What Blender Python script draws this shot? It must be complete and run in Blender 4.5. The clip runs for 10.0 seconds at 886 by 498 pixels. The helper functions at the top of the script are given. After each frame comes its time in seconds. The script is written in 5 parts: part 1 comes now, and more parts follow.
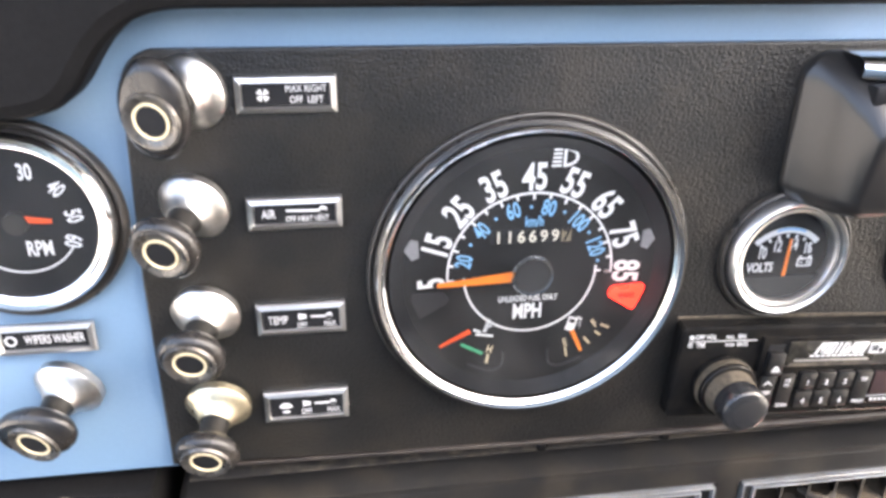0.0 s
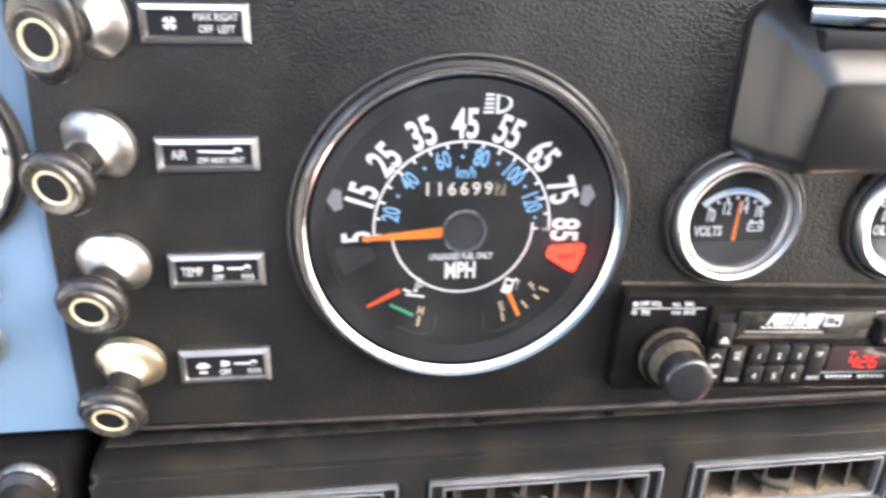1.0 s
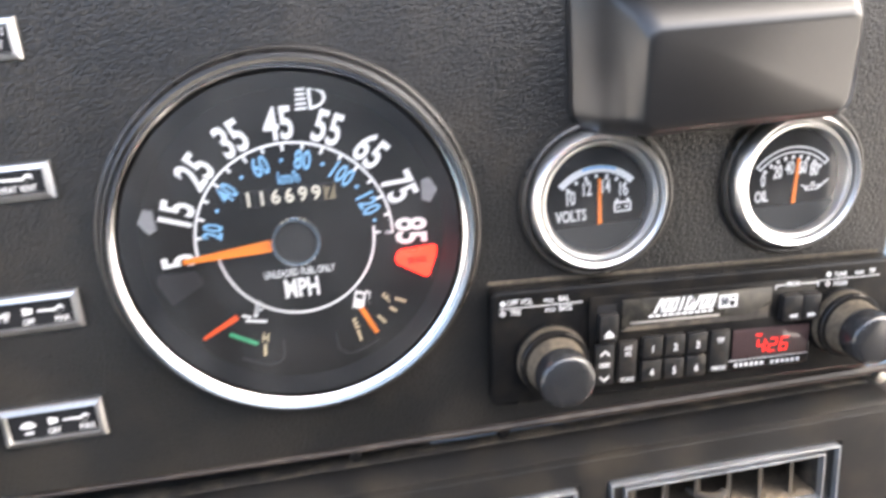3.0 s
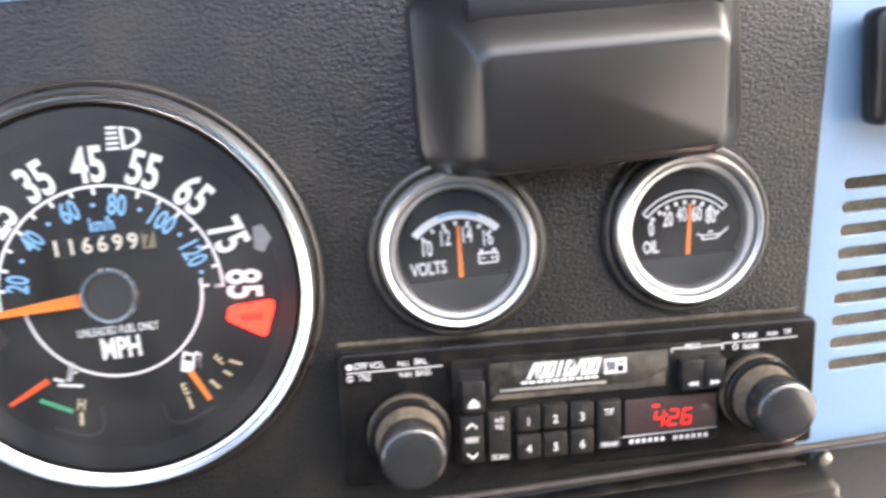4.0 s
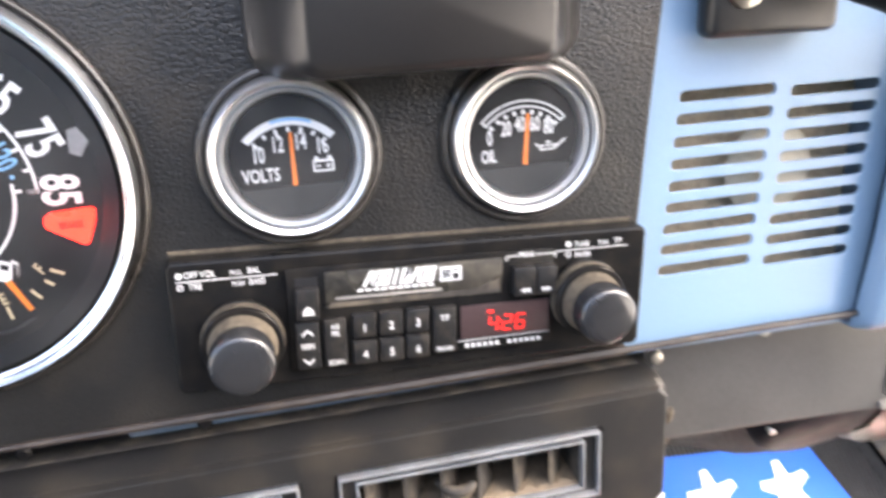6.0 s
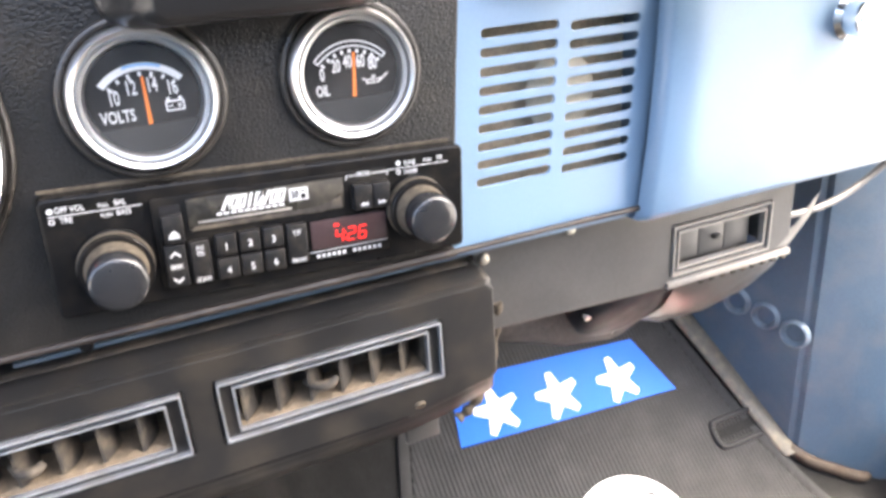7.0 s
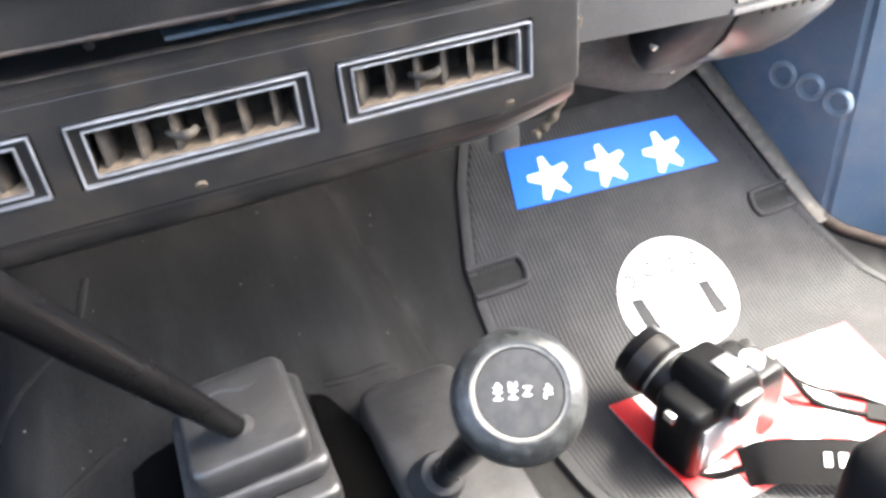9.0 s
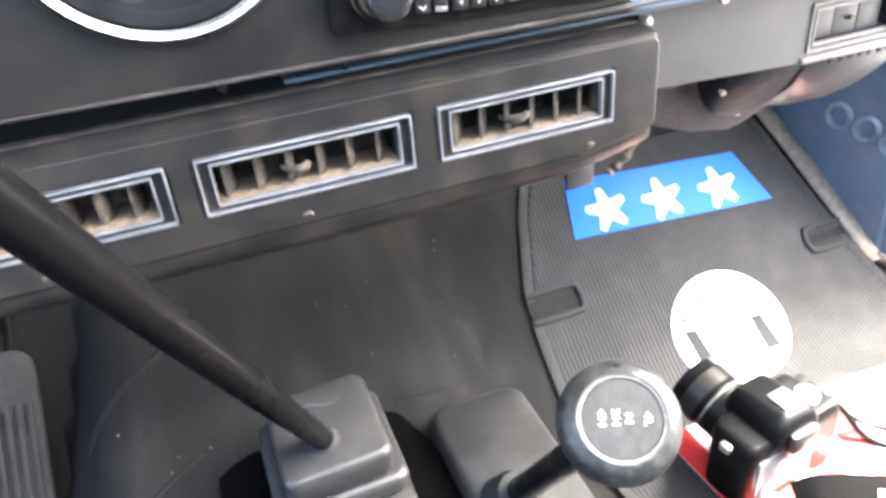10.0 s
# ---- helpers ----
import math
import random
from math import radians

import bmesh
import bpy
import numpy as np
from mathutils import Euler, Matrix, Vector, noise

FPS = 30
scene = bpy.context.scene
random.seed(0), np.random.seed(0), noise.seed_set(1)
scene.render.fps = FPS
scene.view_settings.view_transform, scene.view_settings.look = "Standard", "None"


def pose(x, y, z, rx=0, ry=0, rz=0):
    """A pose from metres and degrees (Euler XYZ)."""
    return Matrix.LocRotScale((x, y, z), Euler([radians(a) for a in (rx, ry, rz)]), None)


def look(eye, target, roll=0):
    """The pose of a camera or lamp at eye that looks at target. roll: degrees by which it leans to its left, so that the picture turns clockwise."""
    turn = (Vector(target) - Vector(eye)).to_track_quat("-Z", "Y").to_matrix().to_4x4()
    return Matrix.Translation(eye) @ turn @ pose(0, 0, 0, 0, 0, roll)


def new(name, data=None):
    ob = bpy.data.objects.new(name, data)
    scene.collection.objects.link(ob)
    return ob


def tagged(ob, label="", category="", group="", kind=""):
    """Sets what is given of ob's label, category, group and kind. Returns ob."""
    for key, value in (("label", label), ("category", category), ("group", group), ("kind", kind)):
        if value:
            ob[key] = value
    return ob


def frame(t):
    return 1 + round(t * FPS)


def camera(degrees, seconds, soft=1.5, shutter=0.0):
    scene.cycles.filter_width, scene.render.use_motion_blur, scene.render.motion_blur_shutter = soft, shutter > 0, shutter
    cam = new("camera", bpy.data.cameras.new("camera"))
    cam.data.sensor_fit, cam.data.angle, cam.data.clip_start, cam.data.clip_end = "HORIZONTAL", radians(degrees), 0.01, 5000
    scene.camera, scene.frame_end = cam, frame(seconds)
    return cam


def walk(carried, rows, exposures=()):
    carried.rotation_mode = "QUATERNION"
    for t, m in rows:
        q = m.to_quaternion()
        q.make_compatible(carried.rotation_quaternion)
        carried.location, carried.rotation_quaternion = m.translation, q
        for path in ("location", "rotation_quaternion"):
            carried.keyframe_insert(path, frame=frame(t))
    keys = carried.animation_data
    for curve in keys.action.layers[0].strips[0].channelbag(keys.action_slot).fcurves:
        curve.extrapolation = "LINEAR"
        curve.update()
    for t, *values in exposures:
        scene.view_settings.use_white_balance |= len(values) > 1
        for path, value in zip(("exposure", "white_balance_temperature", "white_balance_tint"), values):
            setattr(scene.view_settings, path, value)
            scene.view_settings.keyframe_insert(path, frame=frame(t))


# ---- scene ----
cam = camera(61.1, 10.0, soft=3.1, shutter=0.5)
# seconds, eye, a point one metre ahead, roll
PATH = [
    (0, (-0.082, -0.287, 0.686), (0.191, 1.509, -0.15), 0.7),
    (0.5, (-0.066, -0.282, 0.671), (0.166, 1.518, -0.17), 1.3),
    (1, (-0.051, -0.285, 0.657), (0.225, 1.523, -0.15), 1.9),
    (1.5, (-0.035, -0.285, 0.65), (0.369, 1.498, -0.16), 1.7),
    (2, (-0.022, -0.286, 0.645), (0.385, 1.484, -0.193), 0.7),
    (2.2, (-0.025, -0.285, 0.642), (0.377, 1.483, -0.202), 0.3),
    (3.3, (0.038, -0.275, 0.613), (0.295, 1.634, 0.072), -5.6),
    (3.5, (0.052, -0.269, 0.615), (0.298, 1.629, 0.034), -5.3),
    (4, (0.087, -0.263, 0.593), (0.296, 1.689, 0.211), -5.4),
    (4.5, (0.108, -0.257, 0.573), (0.356, 1.705, 0.274), -5.1),
    (5, (0.113, -0.258, 0.572), (0.345, 1.693, 0.198), -4.8),
    (5.2, (0.113, -0.258, 0.573), (0.339, 1.689, 0.178), -4.6),
    (6.3, (0.116, -0.279, 0.596), (0.627, 1.519, -0.116), -3.4),
    (6.5, (0.115, -0.293, 0.595), (0.703, 1.477, -0.127), -3.8),
    (7, (0.107, -0.32, 0.593), (0.829, 1.376, -0.183), -4.3),
    (7.5, (0.083, -0.336, 0.586), (0.759, 1.336, -0.278), -5.5),
    (8, (0.063, -0.35, 0.56), (0.678, 1.295, -0.396), -5.8),
    (8.5, (0.049, -0.361, 0.549), (0.643, 1.238, -0.496), -5.7),
    (9, (0.032, -0.373, 0.54), (0.617, 1.186, -0.567), -6.0),
    (9.5, (0.014, -0.373, 0.546), (0.555, 1.204, -0.559), -5.8),
    (10, (-0.004, -0.381, 0.564), (0.522, 1.234, -0.493), -5.5),
]
walk(cam, [(t, look(eye, target, roll)) for t, eye, target, roll in PATH],
     [(0.0, 4.62, 7150, 7), (2.0, 4.60, 7100, 6), (4.5, 4.63, 7150, 7), (6.5, 4.80, 7100, 8), (7.5, 4.70, 6800, 6), (8.5, 4.80, 6500, 5), (9.0, 4.82, 6450, 5), (10.0, 5.2, 6450, 5)])
# ---- path end ----

# ---- light ----
world = bpy.data.worlds.new("sky")
scene.world = world
world.use_nodes = True
wn = world.node_tree.nodes
sky = wn.new("ShaderNodeTexSky")
sky.sky_type = "NISHITA"
sky.sun_disc = False
SUN_DIR = Vector((0.64, -0.045, 0.93)).normalized()
sky.sun_elevation = math.asin(SUN_DIR.z)
sky.sun_rotation = math.atan2(SUN_DIR.x, SUN_DIR.y)
sky.dust_density = 8.0
sky.air_density = 0.6
world.node_tree.links.new(sky.outputs[0], wn["Background"].inputs[0])
wn["Background"].inputs[1].default_value = 0.15
sun = new("sun", bpy.data.lights.new("sun", "SUN"))
sun.data.energy = 0.78
sun.data.angle = radians(9.0)
sun.data.color = (1.0, 0.97, 0.93)
sun.matrix_world = look(SUN_DIR * 5, (0, 0, 0))


# ---- materials ----
def mat(name, base, rough=0.5, metal=0.0, var=0.25, scale=60.0, bump=0.0, bscale=400.0, grain=False,
        dust=0.0, dustcol=(0.23, 0.18, 0.12), dscale=14.0, emit=0.0, coat=0.0, rvar=0.12, streak=None, spec=0.5):
    """A surface with large patches, fine grain, optional dust and relief, all at real size."""
    m = bpy.data.materials.new(name)
    m.use_nodes = True
    nt = m.node_tree
    n, l = nt.nodes, nt.links
    b = n["Principled BSDF"]
    b.inputs["Metallic"].default_value = metal
    b.inputs["Coat Weight"].default_value = coat
    b.inputs["Specular IOR Level"].default_value = spec
    b.inputs["Coat Roughness"].default_value = 0.12
    tc = n.new("ShaderNodeTexCoord")
    mp = n.new("ShaderNodeMapping")
    if streak:
        mp.inputs["Scale"].default_value = streak
    l.new(tc.outputs["Object"], mp.inputs[0])
    co = mp.outputs[0]

    def tex(kind, sc, detail=4.0):
        t = n.new(kind)
        t.inputs["Scale"].default_value = sc
        if "Detail" in t.inputs:
            t.inputs["Detail"].default_value = detail
        l.new(co, t.inputs["Vector"])
        return t

    big, fine = tex("ShaderNodeTexNoise", dscale), tex("ShaderNodeTexNoise", scale * 8, 2.0)
    mix = n.new("ShaderNodeMath")
    mix.operation = "ADD"
    l.new(big.outputs[0], mix.inputs[0])
    l.new(fine.outputs[0], mix.inputs[1])
    ramp = n.new("ShaderNodeMapRange")
    ramp.inputs[1].default_value, ramp.inputs[2].default_value = 0.6, 1.4
    ramp.inputs[3].default_value, ramp.inputs[4].default_value = 1 - var, 1 + var
    l.new(mix.outputs[0], ramp.inputs[0])
    col = n.new("ShaderNodeMixRGB")
    col.blend_type = "MULTIPLY"
    col.inputs[0].default_value = 1.0
    col.inputs[1].default_value = (*base, 1)
    l.new(ramp.outputs[0], col.inputs[2])
    out = col.outputs[0]
    rr = n.new("ShaderNodeMapRange")
    rr.inputs[1].default_value, rr.inputs[2].default_value = 0.35, 0.65
    rr.inputs[3].default_value, rr.inputs[4].default_value = max(rough - rvar, 0.02), min(rough + rvar, 1)
    l.new(big.outputs[0], rr.inputs[0])
    l.new(rr.outputs[0], b.inputs["Roughness"])
    if dust:
        d = tex("ShaderNodeTexNoise", dscale * 2.3, 6.0)
        dr = n.new("ShaderNodeMapRange")
        dr.inputs[1].default_value, dr.inputs[2].default_value = 0.45, 0.7
        dr.inputs[3].default_value, dr.inputs[4].default_value = 0.0, dust
        l.new(d.outputs[0], dr.inputs[0])
        dm = n.new("ShaderNodeMixRGB")
        dm.inputs[2].default_value = (*dustcol, 1)
        l.new(dr.outputs[0], dm.inputs[0])
        l.new(out, dm.inputs[1])
        out = dm.outputs[0]
    l.new(out, b.inputs["Base Color"])
    if emit:
        b.inputs["Emission Color"].default_value = (*base, 1)
        b.inputs["Emission Strength"].default_value = emit
    if bump:
        bp = n.new("ShaderNodeBump")
        bp.inputs["Distance"].default_value = 0.0006
        bp.inputs["Strength"].default_value = bump
        if grain:
            warp = tex("ShaderNodeTexNoise", bscale * 0.8, 1.0)
            wm = n.new("ShaderNodeMixRGB")
            wm.blend_type = "ADD"
            wm.inputs[0].default_value = 0.0018
            l.new(co, wm.inputs[1])
            l.new(warp.outputs["Color"], wm.inputs[2])
            v = n.new("ShaderNodeTexVoronoi")
            v.feature = "DISTANCE_TO_EDGE"
            v.inputs["Scale"].default_value = bscale
            l.new(wm.outputs[0], v.inputs["Vector"])
            cl = n.new("ShaderNodeMapRange")
            cl.inputs[2].default_value = 0.28
            l.new(v.outputs[0], cl.inputs[0])
            l.new(cl.outputs[0], bp.inputs["Height"])
        else:
            nb = tex("ShaderNodeTexNoise", bscale, 3.0)
            l.new(nb.outputs[0], bp.inputs["Height"])
        l.new(bp.outputs[0], b.inputs["Normal"])
    return m


VINYL = mat("black_grained_vinyl", (0.0078, 0.0076, 0.0074), 0.39, bump=0.30, bscale=520, grain=True, dust=0.04, var=0.2, spec=0.36, rvar=0.05)
PADDING = mat("black_padding", (0.007, 0.0068, 0.007), 0.6, bump=0.25, bscale=700, spec=0.07, rvar=0.05)
BLUE = mat("light_blue_body_paint", (0.122, 0.198, 0.288), 0.42, var=0.05, coat=0.08, dscale=9, rvar=0.02, dust=0.05, dustcol=(0.3, 0.28, 0.25))
# Same blue as the dashboard, darker; carries shade on lip and door surround.
TUB = mat("darkened_blue_tub_paint", (0.048, 0.082, 0.120), 0.5, var=0.2, dust=0.14, dustcol=(0.24, 0.19, 0.14), dscale=13, bump=0.12, bscale=90)
CHROME = mat("chrome", (0.86, 0.86, 0.87), 0.17, 1.0, var=0.02, rvar=0.03)
SATIN = mat("satin_chrome", (0.66, 0.66, 0.66), 0.37, 1.0, var=0.06, rvar=0.04, dust=0.06, dscale=70)
# Chrome taken darker, with the shading of the cones put into its colour.
CONE = mat("darkened_chrome_cone", (0.50, 0.495, 0.48), 0.36, 1.0, var=0.15, rvar=0.08, dust=0.22, dscale=90)
BRASSY = mat("yellowed_chrome", (0.58, 0.52, 0.38), 0.38, 1.0, var=0.18, dust=0.3, dscale=70)
PLATEFRAME = mat("dull_nickel_frame", (0.46, 0.46, 0.455), 0.40, 1.0, var=0.1, rvar=0.05, dust=0.15, dscale=90)
ASHBLK = mat("smooth_black_moulding", (0.0125, 0.0120, 0.0120), 0.31, var=0.12, rvar=0.02, spec=0.42, bump=0.02, bscale=700)
# Silvery tone paints in light reflected by the glossy knob fronts.
KNOBFACE = mat("painted_gloss_plastic", (0.085, 0.08, 0.075), 0.28, 0.6, var=0.2, dust=0.2, dscale=120)
CAMBLK = mat("black_camera_shell", (0.0045, 0.0045, 0.0048), 0.42, var=0.2, spec=0.15, bump=0.08, bscale=1500)
SCREEN = mat("sheen_grey_screen", (0.16, 0.16, 0.17), 0.12, var=0.1, rvar=0.02)
PLASTIC = mat("black_plastic", (0.011, 0.011, 0.011), 0.34, var=0.2, dust=0.04, dscale=40, bump=0.05, bscale=900, rvar=0.04, spec=0.35)
GLOSSY = mat("glossy_black_plastic", (0.012, 0.012, 0.013), 0.24, var=0.2, dust=0.06, dscale=40, spec=0.4)
RADIO_FACE = mat("satin_black_radio_face", (0.006, 0.006, 0.0062), 0.25, var=0.15, dust=0.03, dscale=45, spec=0.12, rvar=0.02)
BUTTON = mat("worn_charcoal_button", (0.0105, 0.0105, 0.011), 0.36, var=0.2, dust=0.06, dscale=120, spec=0.25, rvar=0.04)
FLAP = mat("dusty_smoked_flap", (0.017, 0.016, 0.014), 0.25, var=0.3, dust=0.35, dustcol=(0.12, 0.105, 0.08), dscale=60, spec=0.4)
DUSTY = mat("dusty_black_plastic", (0.030, 0.027, 0.024), 0.65, var=0.3, dust=0.55, dustcol=(0.14, 0.113, 0.082), dscale=48, spec=0.2)
POD_MAT = mat("charcoal_moulded_plastic", (0.0110, 0.0108, 0.0108), 0.39, var=0.12, dust=0.07, dscale=18, bump=0.12, bscale=900, spec=0.46, rvar=0.05)
GREYMETAL = mat("dark_grey_painted_metal", (0.048, 0.047, 0.045), 0.42, var=0.15, dust=0.1, dustcol=(0.10, 0.095, 0.085), dscale=20, bump=0.05, bscale=300, spec=0.35)
DIRT = mat("brown_dust", (0.115, 0.090, 0.064), 0.9, var=0.5, scale=150, bump=0.4, bscale=600, spec=0.1, dust=0.5, dustcol=(0.06, 0.05, 0.04), dscale=60)
RUST = mat("rusty_steel", (0.036, 0.025, 0.017), 0.85, var=0.5, dust=0.3, dustcol=(0.09, 0.062, 0.038), dscale=60, bump=0.3, bscale=300)
TRIMSILVER = mat("worn_silver_trim", (0.29, 0.305, 0.325), 0.45, 0.7, var=0.15, dust=0.3, dscale=60)
WORNTRIM = mat("worn_tan_silver_trim", (0.20, 0.19, 0.175), 0.5, 0.3, var=0.2, dust=0.3, dscale=60)
DIAL = mat("matt_black_dial", (0.010, 0.010, 0.011), 0.55, var=0.1, spec=0.15)
DIALGREY = mat("charcoal_dial_mask", (0.018, 0.019, 0.021), 0.45, var=0.1, spec=0.2)
GAUGEMASK = mat("mid_grey_dial_mask", (0.034, 0.036, 0.038), 0.5, var=0.1, spec=0.2)
LETTER = mat("greyed_white_print", (0.46, 0.46, 0.46), 0.6, var=0.08)
ODODIGIT = mat("cream_odometer_digit", (0.74, 0.70, 0.58), 0.6, var=0.1)
ODO = mat("tan_digit_wheel", (0.22, 0.18, 0.11), 0.6)
DUCTTAN = mat("dusty_tan_duct", (0.27, 0.225, 0.165), 0.8, var=0.4, dust=0.3, dscale=30)
WHITE = mat("white_print", (0.88, 0.89, 0.88), 0.6, var=0.04)
CREAM = mat("cream_print", (0.62, 0.52, 0.33), 0.6, var=0.08)
SKYBLUE = mat("blue_print", (0.22, 0.50, 0.80), 0.6, var=0.04)
ORANGE = mat("orange_needle_paint", (1.0, 0.25, 0.03), 0.5, var=0.05)
REDPAINT = mat("red_needle_paint", (0.90, 0.10, 0.02), 0.5, var=0.05)
GREENP = mat("green_print", (0.05, 0.36, 0.18), 0.6, var=0.1)
REDLAMP = mat("lit_red_lamp", (1.0, 0.020, 0.012), 0.3, var=0.1, emit=0.34)
REDPRINT = mat("dark_red_print", (0.35, 0.01, 0.01), 0.5)
LED = mat("red_display_digits", (0.80, 0.016, 0.012), 0.4, emit=0.055)
FELT = mat("dusty_grey_felt", (0.080, 0.081, 0.083), 0.9, var=0.4, dust=0.3, dustcol=(0.14, 0.135, 0.13), dscale=40, bump=0.4, bscale=500, spec=0.1)
# Lighter tub blue, standing in for light on the ring edges.
EDGELIT = mat("edge_lit_blue_paint", (0.105, 0.145, 0.185), 0.48, var=0.25, dust=0.2, dscale=60)
LEDDARK = mat("smoked_display_window", (0.040, 0.026, 0.026), 0.16, var=0.1)
SMOKE = mat("unlit_smoked_lens", (0.022, 0.022, 0.024), 0.35, var=0.2, spec=0.3)
ARROWG = mat("unlit_grey_arrow", (0.24, 0.24, 0.25), 0.45, var=0.2)
RUBBER = mat("ribbed_grey_rubber", (0.026, 0.026, 0.0265), 0.66, var=0.2, dust=0.06, dustcol=(0.14, 0.135, 0.13), dscale=14, bump=0.1, bscale=800, spec=0.07)
FLOORRUB = mat("black_rubber_floor_covering", (0.0062, 0.0062, 0.0062), 0.70, var=0.5, dust=0.16, dustcol=(0.040, 0.040, 0.039), dscale=15,
               bump=0.7, bscale=1300, streak=(1.0, 0.25, 0.5), spec=0.12)
BOOT = mat("dull_black_boot_rubber", (0.021, 0.021, 0.0212), 0.38, var=0.35, dust=0.12, dustcol=(0.11, 0.11, 0.11), dscale=24, bump=0.5, bscale=110, spec=0.45, rvar=0.08)
STEELBLK = mat("black_painted_steel", (0.0045, 0.0045, 0.0048), 0.27, var=0.25, bump=0.06, bscale=350, spec=0.05, rvar=0.05)
KNOBBLK = mat("worn_black_knob", (0.011, 0.0122, 0.0122), 0.40, var=0.6, dscale=70, bump=0.7, bscale=420, spec=0.45, rvar=0.14, dust=0.45, dustcol=(0.07, 0.074, 0.072))
INSERT = mat("scuffed_dark_insert", (0.0085, 0.0090, 0.0088), 0.42, var=0.4, dscale=60, spec=0.25, rvar=0.10, dust=0.5, dustcol=(0.034, 0.034, 0.031), streak=(1.0, 1.0, 0.35))
MATBLUE = mat("royal_blue_vinyl", (0.012, 0.105, 0.46), 0.5, var=0.06, bump=0.05, bscale=900, spec=0.15)
MATWHITE = mat("white_vinyl", (0.82, 0.82, 0.82), 0.5, var=0.03, dust=0.05, dscale=30, spec=0.15)
MATRED = mat("red_vinyl", (0.50, 0.026, 0.028), 0.45, var=0.06, spec=0.4)
MATGREY = mat("grey_vinyl_print", (0.022, 0.022, 0.023), 0.6, spec=0.04)
BOLT = mat("zinc_plated_steel", (0.50, 0.48, 0.43), 0.4, 1.0, var=0.15, dust=0.15, dscale=150)
GREYLENS = mat("grey_lens_label", (0.45, 0.45, 0.47), 0.3)
DULLRING = mat("dirty_grey_edge", (0.10, 0.10, 0.092), 0.45, var=0.5, dust=0.5, dustcol=(0.16, 0.15, 0.11), dscale=130)
CANVAS = mat("grey_canvas", (0.13, 0.13, 0.13), 0.8, bump=0.2, bscale=700)
ASPHALT = mat("bounce_grey_ground", (0.24, 0.235, 0.23), 0.9, var=0.3, scale=20, dscale=0.7, bump=0.4, bscale=60)
MOTORBLK = mat("dusty_matt_black_motor", (0.012, 0.012, 0.014), 0.62, var=0.25, dust=0.2, dustcol=(0.05, 0.05, 0.052), dscale=40, spec=0.25)
EDGE = mat("worn_brown_black_edging", (0.020, 0.016, 0.014), 0.45, var=0.4, dust=0.4, dustcol=(0.07, 0.055, 0.042), dscale=50, spec=0.3)
GASKET = mat("dusty_black_gasket", (0.020, 0.018, 0.016), 0.36, var=0.2, dust=0.3, dustcol=(0.07, 0.058, 0.045), dscale=40, spec=0.45)
HOSE = mat("grey_vinyl_tube", (0.05, 0.05, 0.05), 0.45, var=0.2)
CARDB = mat("pale_blower_wheel", (0.42, 0.38, 0.30), 0.7, var=0.2)
SILLP = mat("dusty_primer_sill", (0.085, 0.078, 0.064), 0.7, var=0.25, dust=0.4, dscale=40)

TANDUST = mat("caked_tan_dust", (0.075, 0.062, 0.046), 0.8, var=0.45, dust=0.5, dustcol=(0.02, 0.018, 0.016), dscale=130, spec=0.15)
KNOBGLOSS = mat("slick_black_knob", (0.016, 0.0165, 0.018), 0.22, var=0.05, dscale=20, spec=0.6, rvar=0.0)


def clear_glass(name, haze=0.007):
    m = bpy.data.materials.new(name)
    m.use_nodes = True
    n, l = m.node_tree.nodes, m.node_tree.links
    for k in list(n):
        n.remove(k)
    o, mx, t, g, f = (n.new(k) for k in ("ShaderNodeOutputMaterial", "ShaderNodeMixShader", "ShaderNodeBsdfTransparent", "ShaderNodeBsdfGlossy", "ShaderNodeFresnel"))
    f.inputs[0].default_value = 1.45
    g.inputs["Roughness"].default_value = 0.06
    l.new(f.outputs[0], mx.inputs[0])
    l.new(t.outputs[0], mx.inputs[1])
    l.new(g.outputs[0], mx.inputs[2])
    # Pale diffuse veil mixed over the glass, painting in reflected sky.
    coating, mottle, film = n.new("ShaderNodeBsdfDiffuse"), n.new("ShaderNodeTexNoise"), n.new("ShaderNodeMapRange")
    tc, mx2 = n.new("ShaderNodeTexCoord"), n.new("ShaderNodeMixShader")
    coating.inputs[0].default_value = (0.75, 0.74, 0.72, 1)
    mottle.inputs["Scale"].default_value = 38
    l.new(tc.outputs["Object"], mottle.inputs["Vector"])
    film.inputs[1].default_value, film.inputs[2].default_value = 0.35, 0.75
    film.inputs[3].default_value, film.inputs[4].default_value = haze * 0.4, haze * 1.8
    l.new(mottle.outputs[0], film.inputs[0])
    l.new(film.outputs[0], mx2.inputs[0])
    l.new(mx.outputs[0], mx2.inputs[1])
    l.new(coating.outputs[0], mx2.inputs[2])
    l.new(mx2.outputs[0], o.inputs[0])
    return m


GLASS = clear_glass("instrument_glass", 0.015)
# Stronger veil for the reflection that greys the small dials.
MILKY = clear_glass("hazed_gauge_glass", 0.022)


# ---- builders ----
def thing(name, label, category, at=(0, 0, 0), rot=(0, 0, 0), group="", kind=""):
    e = new(name)
    e.empty_display_size = 0.01
    e.matrix_world = pose(*at, *rot)
    return tagged(e, label, category, group, kind)


def link_mesh(name, me, material, parent=None, label="", smooth=35):
    me.materials.clear()
    me.materials.append(material)
    if smooth:
        for p in me.polygons:
            p.use_smooth = True
        me.set_sharp_from_angle(angle=radians(smooth))
    ob = new(name, me)
    if parent:
        ob.parent = parent
    if label:
        ob["label"] = label
    return ob


